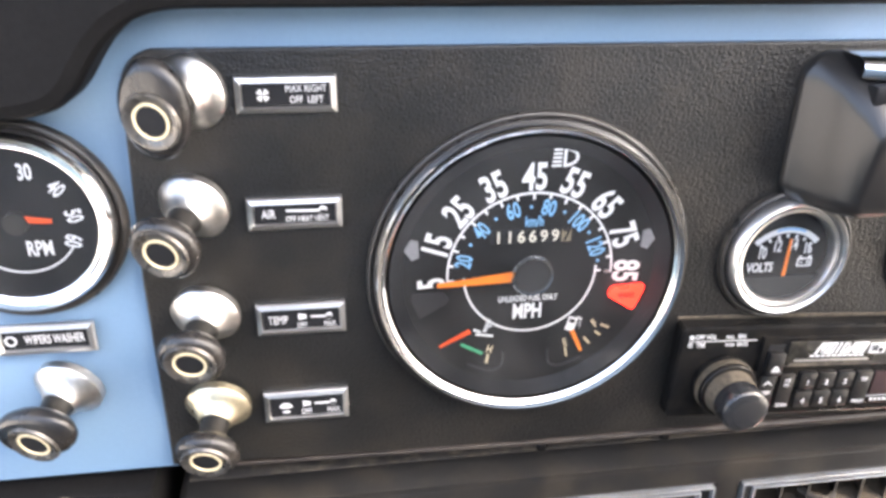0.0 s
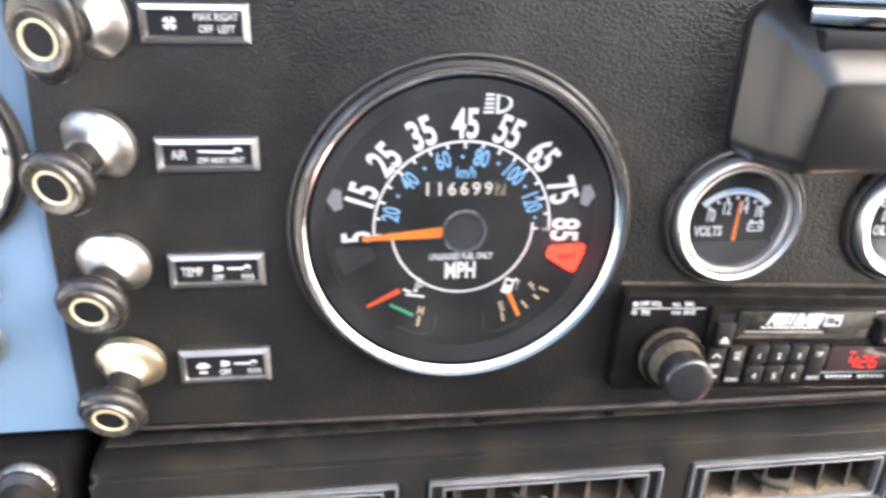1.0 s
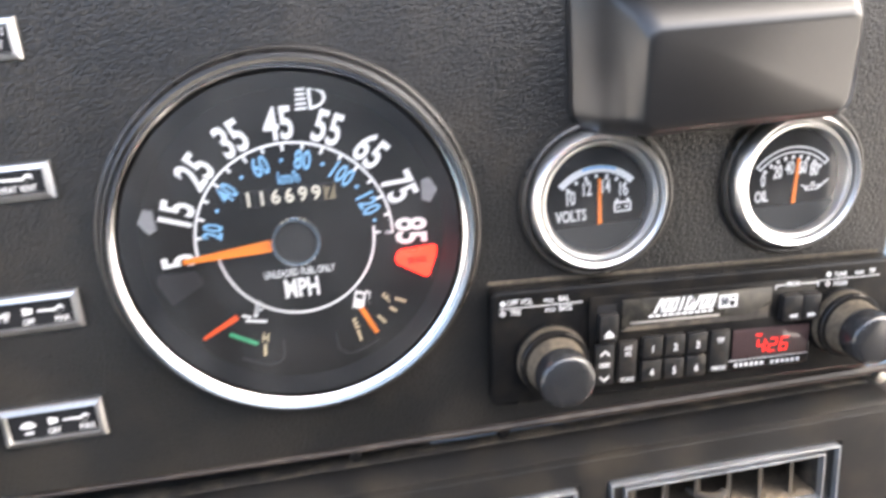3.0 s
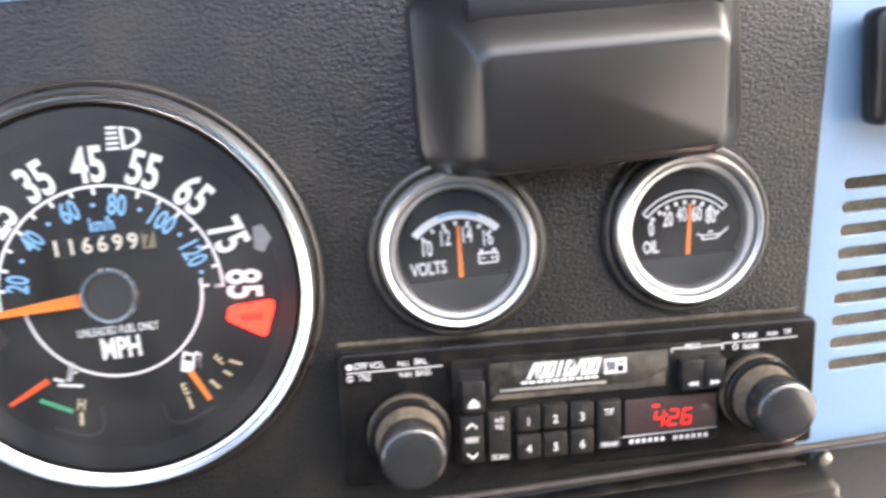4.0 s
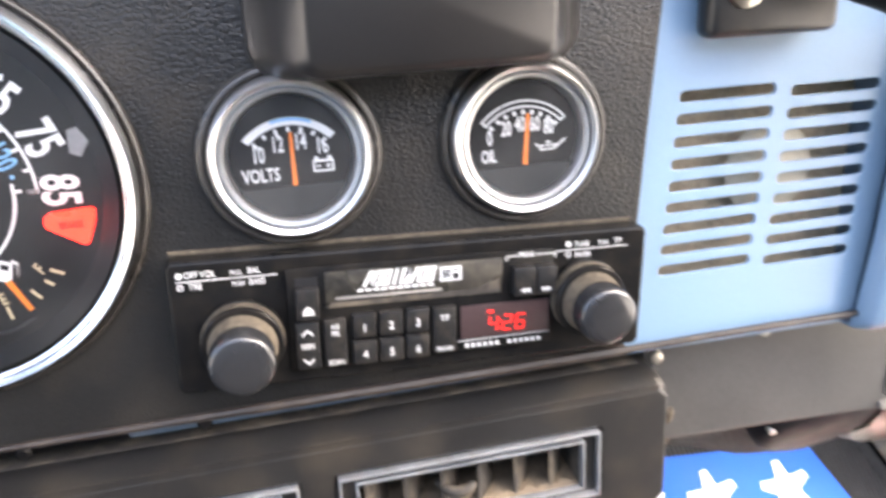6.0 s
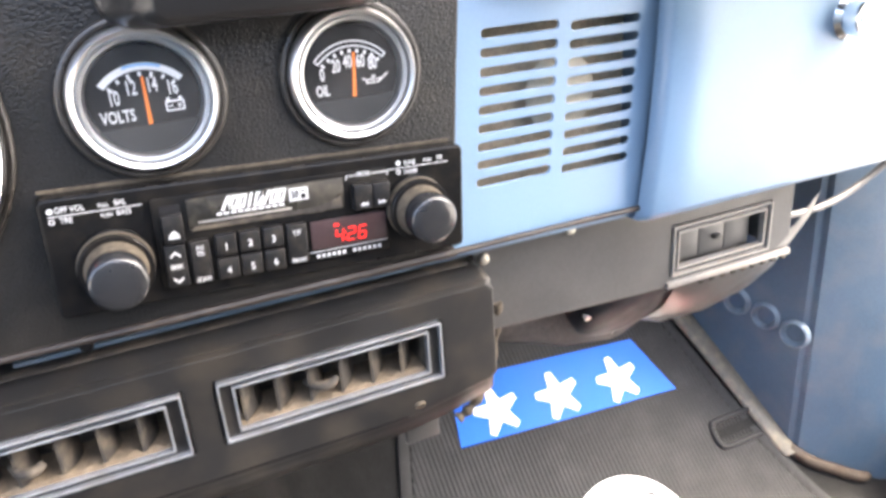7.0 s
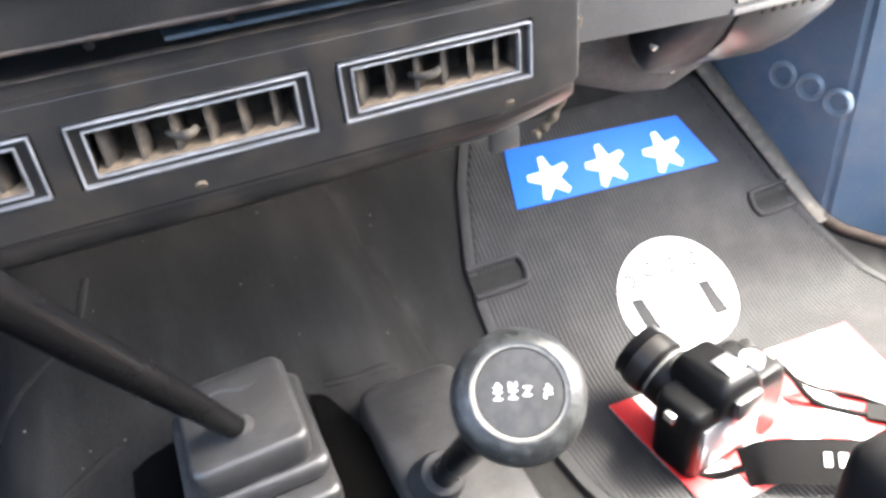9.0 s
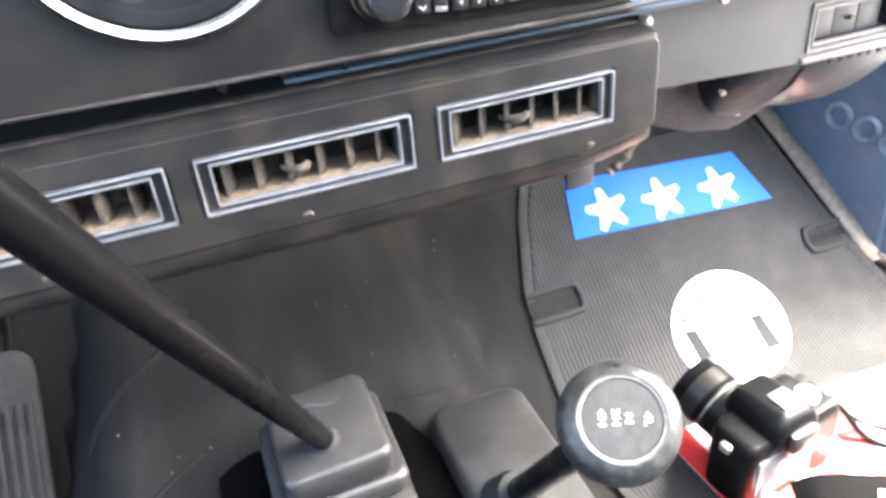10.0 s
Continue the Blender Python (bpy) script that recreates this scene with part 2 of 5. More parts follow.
def part(name, bm, material, parent=None, label="", smooth=35):
    """Links a bmesh as one mesh object under a thing or a part."""
    bmesh.ops.recalc_face_normals(bm, faces=bm.faces)
    me = bpy.data.meshes.new(name)
    bm.to_mesh(me)
    bm.free()
    return link_mesh(name, me, material, parent, label, smooth)


def box(x0, x1, y0, y1, z0, z1, bev=0.0, seg=2, bm=None, m=None):
    bm = bm or bmesh.new()
    r = bmesh.ops.create_cube(bm, size=1.0, matrix=Matrix.LocRotScale(((x0 + x1) / 2, (y0 + y1) / 2, (z0 + z1) / 2), None, (x1 - x0, y1 - y0, z1 - z0)))
    vs = r["verts"]
    if m:
        bmesh.ops.transform(bm, matrix=m, verts=vs)
    if bev:
        es = list({e for v in vs for e in v.link_edges})
        bmesh.ops.bevel(bm, geom=es, offset=bev, segments=seg, affect="EDGES", profile=0.5)
    return bm


def lathe(prof, n=48, bm=None, m=None, ribs=0, depth=0.0):
    """Turns a profile of (radius, depth towards the viewer) round the y axis; ribs: flutes on the outermost radius."""
    bm = bm or bmesh.new()
    rings, start = [], []
    rmax = max(r for r, _ in prof)
    for r, d in prof:
        if r < 1e-6:
            rings.append([bm.verts.new((0, -d, 0))])
        else:
            ring = []
            for i in range(n):
                a = 2 * math.pi * i / n
                q = r - (depth if ribs and i % 2 and r > rmax * 0.93 else 0)
                ring.append(bm.verts.new((q * math.cos(a), -d, q * math.sin(a))))
            rings.append(ring)
        start += rings[-1]
    for a, b in zip(rings, rings[1:]):
        for i in range(n):
            j = (i + 1) % n
            if len(a) == 1 and len(b) == 1:
                break
            if len(a) == 1:
                bm.faces.new((a[0], b[i], b[j]))
            elif len(b) == 1:
                bm.faces.new((a[i], b[0], a[j]))
            else:
                bm.faces.new((a[i], b[i], b[j], a[j]))
    if m:
        bmesh.ops.transform(bm, matrix=m, verts=start)
    return bm


def tube(points, radii, n=12, bm=None, cap=True):
    """A round bar along points, with a radius at each."""
    bm = bm or bmesh.new()
    pts = [Vector(p) for p in points]
    rings = []
    up = Vector((0.13, 0.21, 0.97))
    for i, p in enumerate(pts):
        d = (pts[min(i + 1, len(pts) - 1)] - pts[max(i - 1, 0)]).normalized()
        s = d.cross(up).normalized()
        u = s.cross(d)
        r = radii[i] if isinstance(radii, (list, tuple)) else radii
        rings.append([bm.verts.new(p + r * (math.cos(2 * math.pi * k / n) * s + math.sin(2 * math.pi * k / n) * u)) for k in range(n)])
    for a, b in zip(rings, rings[1:]):
        for k in range(n):
            bm.faces.new((a[k], a[(k + 1) % n], b[(k + 1) % n], b[k]))
    if cap:
        bm.faces.new(rings[0])
        bm.faces.new(rings[-1])
    return bm


def smooth_path(points, n=8):
    """Points along a smooth curve through the given ones."""
    p = [Vector(q) for q in points]
    p = [2 * p[0] - p[1]] + p + [2 * p[-1] - p[-2]]
    out = []
    for i in range(1, len(p) - 2):
        for k in range(n):
            t = k / n
            a, b, c, d = p[i - 1:i + 3]
            out.append(0.5 * (2 * b + (c - a) * t + (2 * a - 5 * b + 4 * c - d) * t * t + (3 * b - a - 3 * c + d) * t ** 3))
    return out + [p[-2]]


FACE = Matrix.Rotation(radians(90), 4, "X")


def from_curve(name, cu, m, material, parent, label="", smooth=35):
    ob = bpy.data.objects.new("shape", cu)
    scene.collection.objects.link(ob)
    me = bpy.data.meshes.new_from_object(ob.evaluated_get(bpy.context.evaluated_depsgraph_get()))
    bpy.data.objects.remove(ob)
    me.transform(m)
    me.name = name
    if cu.rna_type.identifier == "Curve":
        weld = bmesh.new()
        weld.from_mesh(me)
        bmesh.ops.remove_doubles(weld, verts=weld.verts, dist=2e-6)
        weld.to_mesh(me)
        weld.free()
    return link_mesh(name, me, material, parent, label, smooth)


def plate(name, loops, y, thick, material, parent=None, label="", bev=0.0, m=None):
    """A flat plate in the x-z plane with holes, its front at y, its back at y + thick."""
    cu = bpy.data.curves.new(name, "CURVE")
    cu.dimensions = "2D"
    cu.fill_mode = "BOTH"
    cu.extrude = max(thick / 2 - bev, 0.00005)
    cu.bevel_depth = bev
    cu.bevel_resolution = 1
    if bev:
        cu.offset = -bev
    for loop in loops:
        s = cu.splines.new("POLY")
        s.points.add(len(loop) - 1)
        for q, (x, z) in zip(s.points, loop):
            q.co = (x, z, 0, 1)
        s.use_cyclic_u = True
    t = Matrix.Translation((0, y + thick / 2, 0)) @ FACE
    return from_curve(name, cu, (m @ t) if m else t, material, parent, label, 15)


def text(name, body, x, z, h, material, parent, y=-0.0006, wide=0.62, turn=0.0, bold=0.025, shear=0.0, lift=0.0003, label="", align="CENTER"):
    cu = bpy.data.curves.new(name, "FONT")
    cu.body = body
    cu.size = h / 0.70
    cu.align_x, cu.align_y = align, "CENTER"
    cu.extrude = lift / 2
    cu.offset = bold * h
    cu.shear = shear
    cu.resolution_u = 3
    m = Matrix.Translation((x, y, z)) @ Matrix.Rotation(radians(-turn), 4, "Y") @ FACE @ Matrix.Diagonal((wide, 1, 1, 1))
    return from_curve(name, cu, m, material, parent, label, 0)


def bars(name, rows, material, parent, y=-0.0006, thick=0.0004):
    """Small raised bars (x, z, width, height) as one mesh."""
    bm = bmesh.new()
    for x, z, w, h in rows:
        box(x - w / 2, x + w / 2, y, y + thick, z - h / 2, z + h / 2, bm=bm)
    return part(name, bm, material, parent, smooth=0)


def rrect(x0, x1, z0, z1, r, n=4):
    out = []
    for cx, cz, a0 in ((x1 - r, z1 - r, 0), (x0 + r, z1 - r, 90), (x0 + r, z0 + r, 180), (x1 - r, z0 + r, 270)):
        for k in range(n + 1):
            a = radians(a0 + 90 * k / n)
            out.append((cx + r * math.cos(a), cz + r * math.sin(a)))
    return out


def arc_band(r0, r1, a0, a1, n=40, c=(0, 0)):
    """A band between two radii, angles in degrees from +x towards +z."""
    f = [radians(a0 + (a1 - a0) * k / n) for k in range(n + 1)]
    return [(c[0] + r1 * math.cos(a), c[1] + r1 * math.sin(a)) for a in f] + [(c[0] + r0 * math.cos(a), c[1] + r0 * math.sin(a)) for a in reversed(f)]


def circle(x, z, r, n=40):
    return [(x + r * math.cos(2 * math.pi * k / n), z + r * math.sin(2 * math.pi * k / n)) for k in range(n)]


def seg(x0, z0, x1, z1, w0, w1=None):
    """A straight stroke as a quad, w0 wide at its start and w1 at its end."""
    w1 = w0 if w1 is None else w1
    d = Vector((x1 - x0, z1 - z0)).normalized()
    p = Vector((-d.y, d.x))
    return [(x0 + p.x * w0 / 2, z0 + p.y * w0 / 2), (x0 - p.x * w0 / 2, z0 - p.y * w0 / 2), (x1 - p.x * w1 / 2, z1 - p.y * w1 / 2), (x1 + p.x * w1 / 2, z1 + p.y * w1 / 2)]


def polar(r, a):
    return r * math.cos(radians(a)), r * math.sin(radians(a))


# ---- structure ----
def toe(y):
    """Height of the bare floor: flat, then rising to the firewall."""
    return 0.5 * ((0.911 * y - 0.0715) + math.sqrt((0.911 * y - 0.0715) ** 2 + 0.0008))


def tunnel(x, y):
    top = 0.150 + 0.30 * max(0.0, y - 0.02)
    left = min(max((x + 0.24) / 0.13, 0), 1)
    right = min(max((0.255 - x) / 0.13, 0), 1)
    s = min(left, right)
    return top * s * s * (3 - 2 * s)


def ground_height(x, y):
    return max(toe(y), tunnel(x, y))


def sheet(fn, xs, ys):
    bm = bmesh.new()
    g = [[bm.verts.new((x, y, fn(x, y))) for x in xs] for y in ys]
    for a, b in zip(g, g[1:]):
        for i in range(len(xs) - 1):
            bm.faces.new((a[i], a[i + 1], b[i + 1], b[i]))
    return bm


def span(a, b, n):
    return [a + (b - a) * k / n for k in range(n + 1)]


# Ground is out of view; its grey sets how much light bounces up.
bm = sheet(lambda x, y: -0.55, span(-2000, 2000, 8), span(-2000, 2000, 8))
tagged(part("ground", bm, ASPHALT), "unseen grey ground outside the vehicle, toned for bounced light", "ground", kind="structure")

bm = sheet(ground_height, span(-0.66, 0.80, 110), span(-0.80, 0.36, 100))
tagged(part("floor", bm, FLOORRUB), "black rubber covering over the floor and gearbox hump", "floor", kind="structure")

# tub side beside the passenger's feet: kick panel, then the door pillar
bm = bmesh.new()
outline = [(0.630, 0.36), (0.655, 0.25), (0.688, 0.135), (0.700, 0.128), (0.775, 0.085), (0.80, 0.078), (0.84, 0.078), (0.84, 0.36)]
lo, hi = [bm.verts.new((x, y, -0.03)) for x, y in outline], [bm.verts.new((x, y, 0.62)) for x, y in outline]
for i in range(len(outline)):
    j = (i + 1) % len(outline)
    bm.faces.new((lo[i], lo[j], hi[j], hi[i]))
bm.faces.new(hi)
bmesh.ops.bevel(bm, geom=[e for e in bm.edges if abs(e.verts[0].co.z - e.verts[1].co.z) > 0.5], offset=0.006, segments=2, affect="EDGES")
wall_east = tagged(part("wall_east", bm, TUB), "darkened blue steel kick panel and door pillar", "wall", kind="structure")
bm = box(0.80, 0.84, -0.80, 0.078, -0.03, 0.12, 0.004)
tagged(part("door_sill", bm, TUB), "blue steel sill of the open doorway", "sill", kind="structure")
bm = box(-0.70, -0.66, 0.10, 0.36, -0.03, 0.62, 0.004)
tagged(part("wall_west", bm, TUB), "blue steel cowl side by the driver's feet", "wall", kind="structure")
# Out of view; this sill's height trims the light entering from the left.
bm = box(-0.70, -0.66, -0.80, 0.10, -0.03, 0.27, 0.004)
tagged(part("door_sill", bm, TUB), "unseen blue steel sill, raised to trim light from the left", "sill", kind="structure")
bm = box(-0.70, 0.84, 0.36, 0.40, -0.03, 0.75, 0.004)
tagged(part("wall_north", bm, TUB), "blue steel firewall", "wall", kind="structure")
# Out of view; place and height chosen to cut low light from behind.
bm = box(-0.70, 0.84, -0.84, -0.80, -0.03, 0.86, 0.004)
tagged(part("wall_south", bm, TUB), "unseen blue steel wall added behind to block low light", "wall", kind="structure")

# Canvas top and posts are out of view, added to block sun and sky.
bm = box(-0.72, 0.86, -0.33, 0.34, 1.06, 1.08, 0.004)
for x, y, z in ((-0.68, 0.32, 0.61), (0.83, 0.32, 0.60), (-0.68, -0.31, 0.26), (0.83, -0.31, 0.09)):
    tube([(x, y, z), (x, y, 1.065)], 0.012, 10, bm)
tagged(part("ceiling", bm, CANVAS), "unseen grey canvas top added to shade the front of the cab", "roof", kind="structure")

# seam strip and pressed rings on the kick panel
bm = tube([(0.628, 0.30, toe(0.30) + 0.006), (0.652, 0.235, toe(0.235) + 0.006), (0.682, 0.135, toe(0.135) + 0.006)], [0.012, 0.013, 0.011], 18)
for v in bm.verts:
    v.co.z = toe(v.co.y) + 0.006 + (v.co.z - toe(v.co.y) - 0.006) * 0.42
tagged(part("trim", bm, SILLP), "dusty pale sealed seam along the kick panel", "trim", kind="structure")
bm = tube(smooth_path([(0.684, 0.137, toe(0.137) + 0.005), (0.700, 0.122, toe(0.122) + 0.004), (0.720, 0.110, toe(0.110) + 0.004), (0.745, 0.096, toe(0.096) + 0.003), (0.79, 0.072, toe(0.072) + 0.003), (0.797, -0.2, 0.004)]), 0.0065, 14)
tagged(part("trim", bm, RUST), "rusty dirt along the foot of the pillar", "trim", kind="structure")
KICK = Matrix.Translation((0.6668, 0.2085, 0.2112)) @ Matrix.Rotation(math.atan2(-0.115, 0.033), 4, "Z")
for k, (u, v) in enumerate(((0.0, 0.0), (0.0325, -0.0065), (0.0640, -0.0155))):
    # The lighter blue paints in light caught by the ring.
    bm = lathe([(0.0085, -0.001), (0.0115, 0.0045), (0.0130, 0.0052), (0.0145, 0.0040), (0.0160, -0.001)], 32, m=KICK @ Matrix.Translation((u, 0, v)))
    part("pressed_ring", bm, EDGELIT, wall_east, "pressed ring painted lighter for the light on its edge")


# ---- dashboard ----
dash = thing("dashboard", "light blue painted steel dashboard with a slotted panel", "dashboard", (0, 0.003, 0))


def slot_loop(x0, x1, z, h, skew):
    return [(x + skew, zz) for x, zz in rrect(x0, x1, z - h / 2, z + h / 2, h * 0.48, 3)]


def lean(z):
    """Sideways shear at height z, set so the right panel's upright edges fit the camera's view."""
    return 0.088 * (z - 0.51)


slots = []
for k in range(9):
    z = 0.5480 - 0.00905 * k
    for x0, x1 in ((0.2685, 0.3115), (0.3185, 0.3610)):
        slots.append(slot_loop(x0, x1, z - 0.0018 * (x0 > 0.3), 0.0045, lean(z)))
outer = [(-0.66, 0.447), (-0.162, 0.447), (0.0, 0.4455), (0.24, 0.4412), (0.256, 0.4392), (0.3655, 0.4375), (0.3790, 0.5640), (0.388, 0.67), (-0.66, 0.67)]
plate("dash_panel", [outer] + slots, 0.0, 0.0016, BLUE, dash, bev=0.0004)
part("edge_trim", tube([(0.246, -0.0042, 0.4440), (0.31, -0.0042, 0.4440), (0.372, -0.0042, 0.4432)], 0.0016, 10), EDGE, dash, "worn brownish rubber edging")
# The darker blue puts the shade under the dashboard into the lip.
part("lower_lip", box(0.045, 0.37, 0.009, 0.03, 0.4336, 0.4362, 0.001), TUB, dash)
part("backing", box(0.255, 0.372, 0.016, 0.020, 0.45, 0.60), DUCTTAN, dash, "dark dusty duct behind the slots")
part("blower_wheel", lathe([(0.0, 0.0), (0.019, 0.0), (0.021, 0.003), (0.016, 0.006), (0, 0.006)], 28, m=Matrix.Translation((0.322, 0.014, 0.512))), CARDB, dash, "pale round blower seen through the slots")

black = [(-0.1628, 0.4495), (-0.1622, 0.545)] + [(-0.1432 + 0.0152 * math.cos(radians(a)), 0.6225 + 0.0152 * math.sin(radians(a))) for a in range(172, 89, -12)]
black += [(0.2660, 0.6368), (0.2645, 0.610), (0.2573, 0.535), (0.2492, 0.4415), (0.0, 0.4445)]
panel = thing("instrument_panel", "black leather-grained vinyl instrument panel on the dashboard", "panel")
plate("grained_face", [black], 0.0, 0.0028, VINYL, panel, bev=0.0012)
bm = tube([(-0.150, 0.0, 0.4478), (0.0, -0.0008, 0.4455), (0.10, -0.0012, 0.4450), (0.249, -0.0012, 0.4440)], [0.0010, 0.0012, 0.0020, 0.0024], 10)
part("edge_strip", bm, EDGE, panel, "dusty worn trim strip along the lower edge")
for x in (0.076, 0.012):
    part("screw", lathe([(0, 0.0016), (0.002, 0.0014), (0.003, 0.0)], 12, m=Matrix.Translation((x, -0.001, 0.4425))), STEELBLK, panel)

curve = smooth_path([(-0.204, 0, 0.6160), (-0.194, 0, 0.6163), (-0.184, 0, 0.6174), (-0.1745, 0, 0.6206), (-0.1680, 0, 0.6265), (-0.1628, 0, 0.6340), (-0.1570, 0, 0.6415), (-0.1500, 0, 0.6475), (-0.1415, 0, 0.6513), (-0.132, 0, 0.6528), (-0.120, 0, 0.6530)], 6)
pad = [(-0.66, 0.6158)] + [(q.x, q.z) for q in curve] + [(0.70, 0.6530), (0.70, 0.80), (-0.66, 0.80)]
tagged(plate("dash_pad", [pad], -0.020, 0.30, PADDING, None, bev=0.006), "soft black dashboard pad along the top", "dash pad")


# ---- name plates and pull knobs ----
def name_plate(x0, x1, z0, z1, label):
    cx, cz = (x0 + x1) / 2, (z0 + z1) / 2
    w, h = x1 - x0, z1 - z0
    t = thing("name_plate", label, "label plate", (cx, 0, cz), group="control name plates")
    bm = bmesh.new()
    loops = []
    for inset, d in ((0, 0.0), (0, 0.0016), (0.0006, 0.0024), (0.0022, 0.0030), (0.0028, 0.0018)):
        loops.append([bm.verts.new((sx * (w / 2 - inset), -d, sz * (h / 2 - inset))) for sx, sz in ((-1, -1), (1, -1), (1, 1), (-1, 1))])
    for a, b in zip(loops, loops[1:]):
        for i in range(4):
            bm.faces.new((a[i], a[(i + 1) % 4], b[(i + 1) % 4], b[i]))
    part("frame", bm, PLATEFRAME, t, "chrome frame", smooth=0)
    part("field", box(-w / 2 + 0.002, w / 2 - 0.002, -0.0017, 0.0, -h / 2 + 0.002, h / 2 - 0.002), DIAL, t, "black field")
    return t


PY = -0.0020
t = name_plate(-0.1178, -0.0800, 0.6132, 0.6273, "chrome-framed black plate for the fan switch")
text("marking", "MAX RIGHT", 0.0075, 0.0022, 0.0027, LETTER, t, PY, bold=0.0, wide=0.75)
text("marking", "OFF  LEFT", 0.0075, -0.0020, 0.0027, LETTER, t, PY, bold=0.0, wide=0.75)
plate("fan_symbol", [[(x - 0.0085, z) for x, z in arc_band(0.0003, 0.0024, a, a + 58, 6)] for a in (16, 106, 196, 286)], PY - 0.0002, 0.0003, LETTER, t)
t = name_plate(-0.1178, -0.0800, 0.5655, 0.5790, "chrome-framed black plate reading AIR")
text("marking", "AIR", -0.0105, 0.0, 0.0037, LETTER, t, PY, bold=0.0, wide=0.68)
text("marking", "OFF HEAT VENT", 0.0048, -0.0023, 0.0023, LETTER, t, PY, bold=0.0, wide=0.72)
plate("slide_symbol", [seg(-0.0035, 0.0015, 0.010, 0.0012, 0.0008), circle(0.0112, 0.0013, 0.0017, 14)], PY - 0.0002, 0.0003, LETTER, t)
t = name_plate(-0.1185, -0.0808, 0.5163, 0.5312, "chrome-framed black plate reading TEMP")
text("marking", "TEMP", -0.0098, -0.0003, 0.0039, LETTER, t, PY, bold=0.0, wide=0.62)
text("marking", "OFF", 0.0002, -0.0030, 0.0024, LETTER, t, PY, bold=0.0, wide=0.7)
text("marking", "MAX", 0.0120, -0.0030, 0.0024, LETTER, t, PY, bold=0.0, wide=0.7)
plate("slide_symbol", [seg(-0.0012, 0.0012, 0.0022, 0.0012, 0.003, 0.0018), seg(0.0040, 0.0010, 0.0105, 0.0010, 0.0007), circle(0.0118, 0.0010, 0.0015, 14)], PY - 0.0002, 0.0003, LETTER, t)
t = name_plate(-0.1190, -0.0815, 0.4706, 0.4866, "chrome-framed black plate for the defroster")
text("marking", "OFF", -0.0002, -0.0030, 0.0027, LETTER, t, PY, bold=0.0, wide=0.7)
text("marking", "MAX", 0.0120, -0.0030, 0.0027, LETTER, t, PY, bold=0.0, wide=0.7)
plate("defrost_symbol", [arc_band(0.0006, 0.0032, 20, 160, 12, (-0.0092, -0.0010)), seg(-0.0108, -0.0026, -0.0076, -0.0026, 0.0010)], PY - 0.0002, 0.0003, LETTER, t)
plate("slide_symbol", [seg(-0.0016, 0.0014, 0.0018, 0.0014, 0.003, 0.0018), seg(0.0036, 0.0012, 0.0105, 0.0012, 0.0007), circle(0.0118, 0.0012, 0.0015, 14)], PY - 0.0002, 0.0003, LETTER, t)
t = name_plate(-0.2225, -0.1838, 0.5147, 0.5285, "chrome-framed black plate reading WIPERS WASHER")
text("marking", "WIPERS WASHER", 0.0035, 0.0, 0.0041, LETTER, t, PY, bold=0.0, wide=0.52)
plate("wiper_symbol", [arc_band(0.0016, 0.0024, 0, 359, 20, (-0.0135, 0.0))], PY - 0.0002, 0.0003, LETTER, t)


def pull_knob(base, front, label, metal=CONE, wing=None):
    """A pull knob whose axis runs from its base on the panel to the middle of its front."""
    v = Vector(front) - Vector(base)
    out = v.length
    t = thing("pull_knob", label, "knob", base, (math.degrees(math.asin(v.z / out)) * -1, 0, math.degrees(math.atan2(v.x, -v.y))), "pull knobs")
    part("escutcheon", lathe([(0.0, -0.003), (0.0143, -0.003), (0.0145, 0.0006), (0.0140, 0.0014), (0.0112, 0.0034), (0.0076, 0.0074), (0.0070, 0.0090), (0.0, 0.0090)], 48), metal, t, "darkened chrome conical base")
    part("stem", lathe([(0.0066, 0.008), (0.0060, 0.012), (0.0060, out - 0.011), (0.0080, out - 0.006), (0.0, out - 0.006)], 28), PLASTIC, t)
    prof = [(0.0, out - 0.0090), (0.0078, out - 0.0090), (0.0112, out - 0.0078), (0.0132, out - 0.0052), (0.0135, out - 0.0034), (0.0130, out - 0.0016), (0.0116, out - 0.0002), (0.0104, out + 0.0004), (0.0, out + 0.0002)]
    if wing is None:
        part("knob_cap", lathe(prof, 96, ribs=1, depth=0.0003), GLOSSY, t, "knurled round black plastic grip")
    else:
        m = Matrix.Translation((0, 0, 0.0026)) @ Matrix.Rotation(radians(wing), 4, "Y") @ Matrix.Diagonal((0.96, 1, 1.38, 1))
        part("knob_cap", lathe(prof, 64, m=m), GLOSSY, t, "oblong black plastic grip")
    # Dish in a silvery colour that stands for reflected light.
    part("front_dish", lathe([(0.0106, out + 0.0002), (0.0100, out + 0.0016), (0.0092, out + 0.0016), (0.0078, out + 0.0007), (0.0066, out + 0.0003), (0.0066, out)], 48), KNOBFACE, t, "silvery dish standing in for gloss round the button")
    part("ring", lathe([(0.0067, out - 0.0004), (0.0066, out + 0.0010), (0.0058, out + 0.0010), (0.0056, out)], 40), CREAM, t, "pale ring")
    part("button", lathe([(0.0057, out), (0.0052, out + 0.0006), (0.0, out + 0.0007)], 28), DIAL, t)
    return t


pull_knob((-0.1345, 0, 0.6212), (-0.1428, -0.026, 0.6178), "oblong black fan knob on a chrome base", wing=8)
pull_knob((-0.1385, 0, 0.5758), (-0.1461, -0.028, 0.5692), "round black air knob on a chrome base")
pull_knob((-0.1392, 0, 0.5272), (-0.1425, -0.026, 0.5203), "round black temperature knob on a chrome base")
pull_knob((-0.1390, 0, 0.4806), (-0.1420, -0.026, 0.4718), "round black defroster knob on a yellowed base", BRASSY)
pull_knob((-0.1995, 0, 0.4958), (-0.2066, -0.026, 0.4880), "oblong black wiper knob on a chrome base", wing=68)


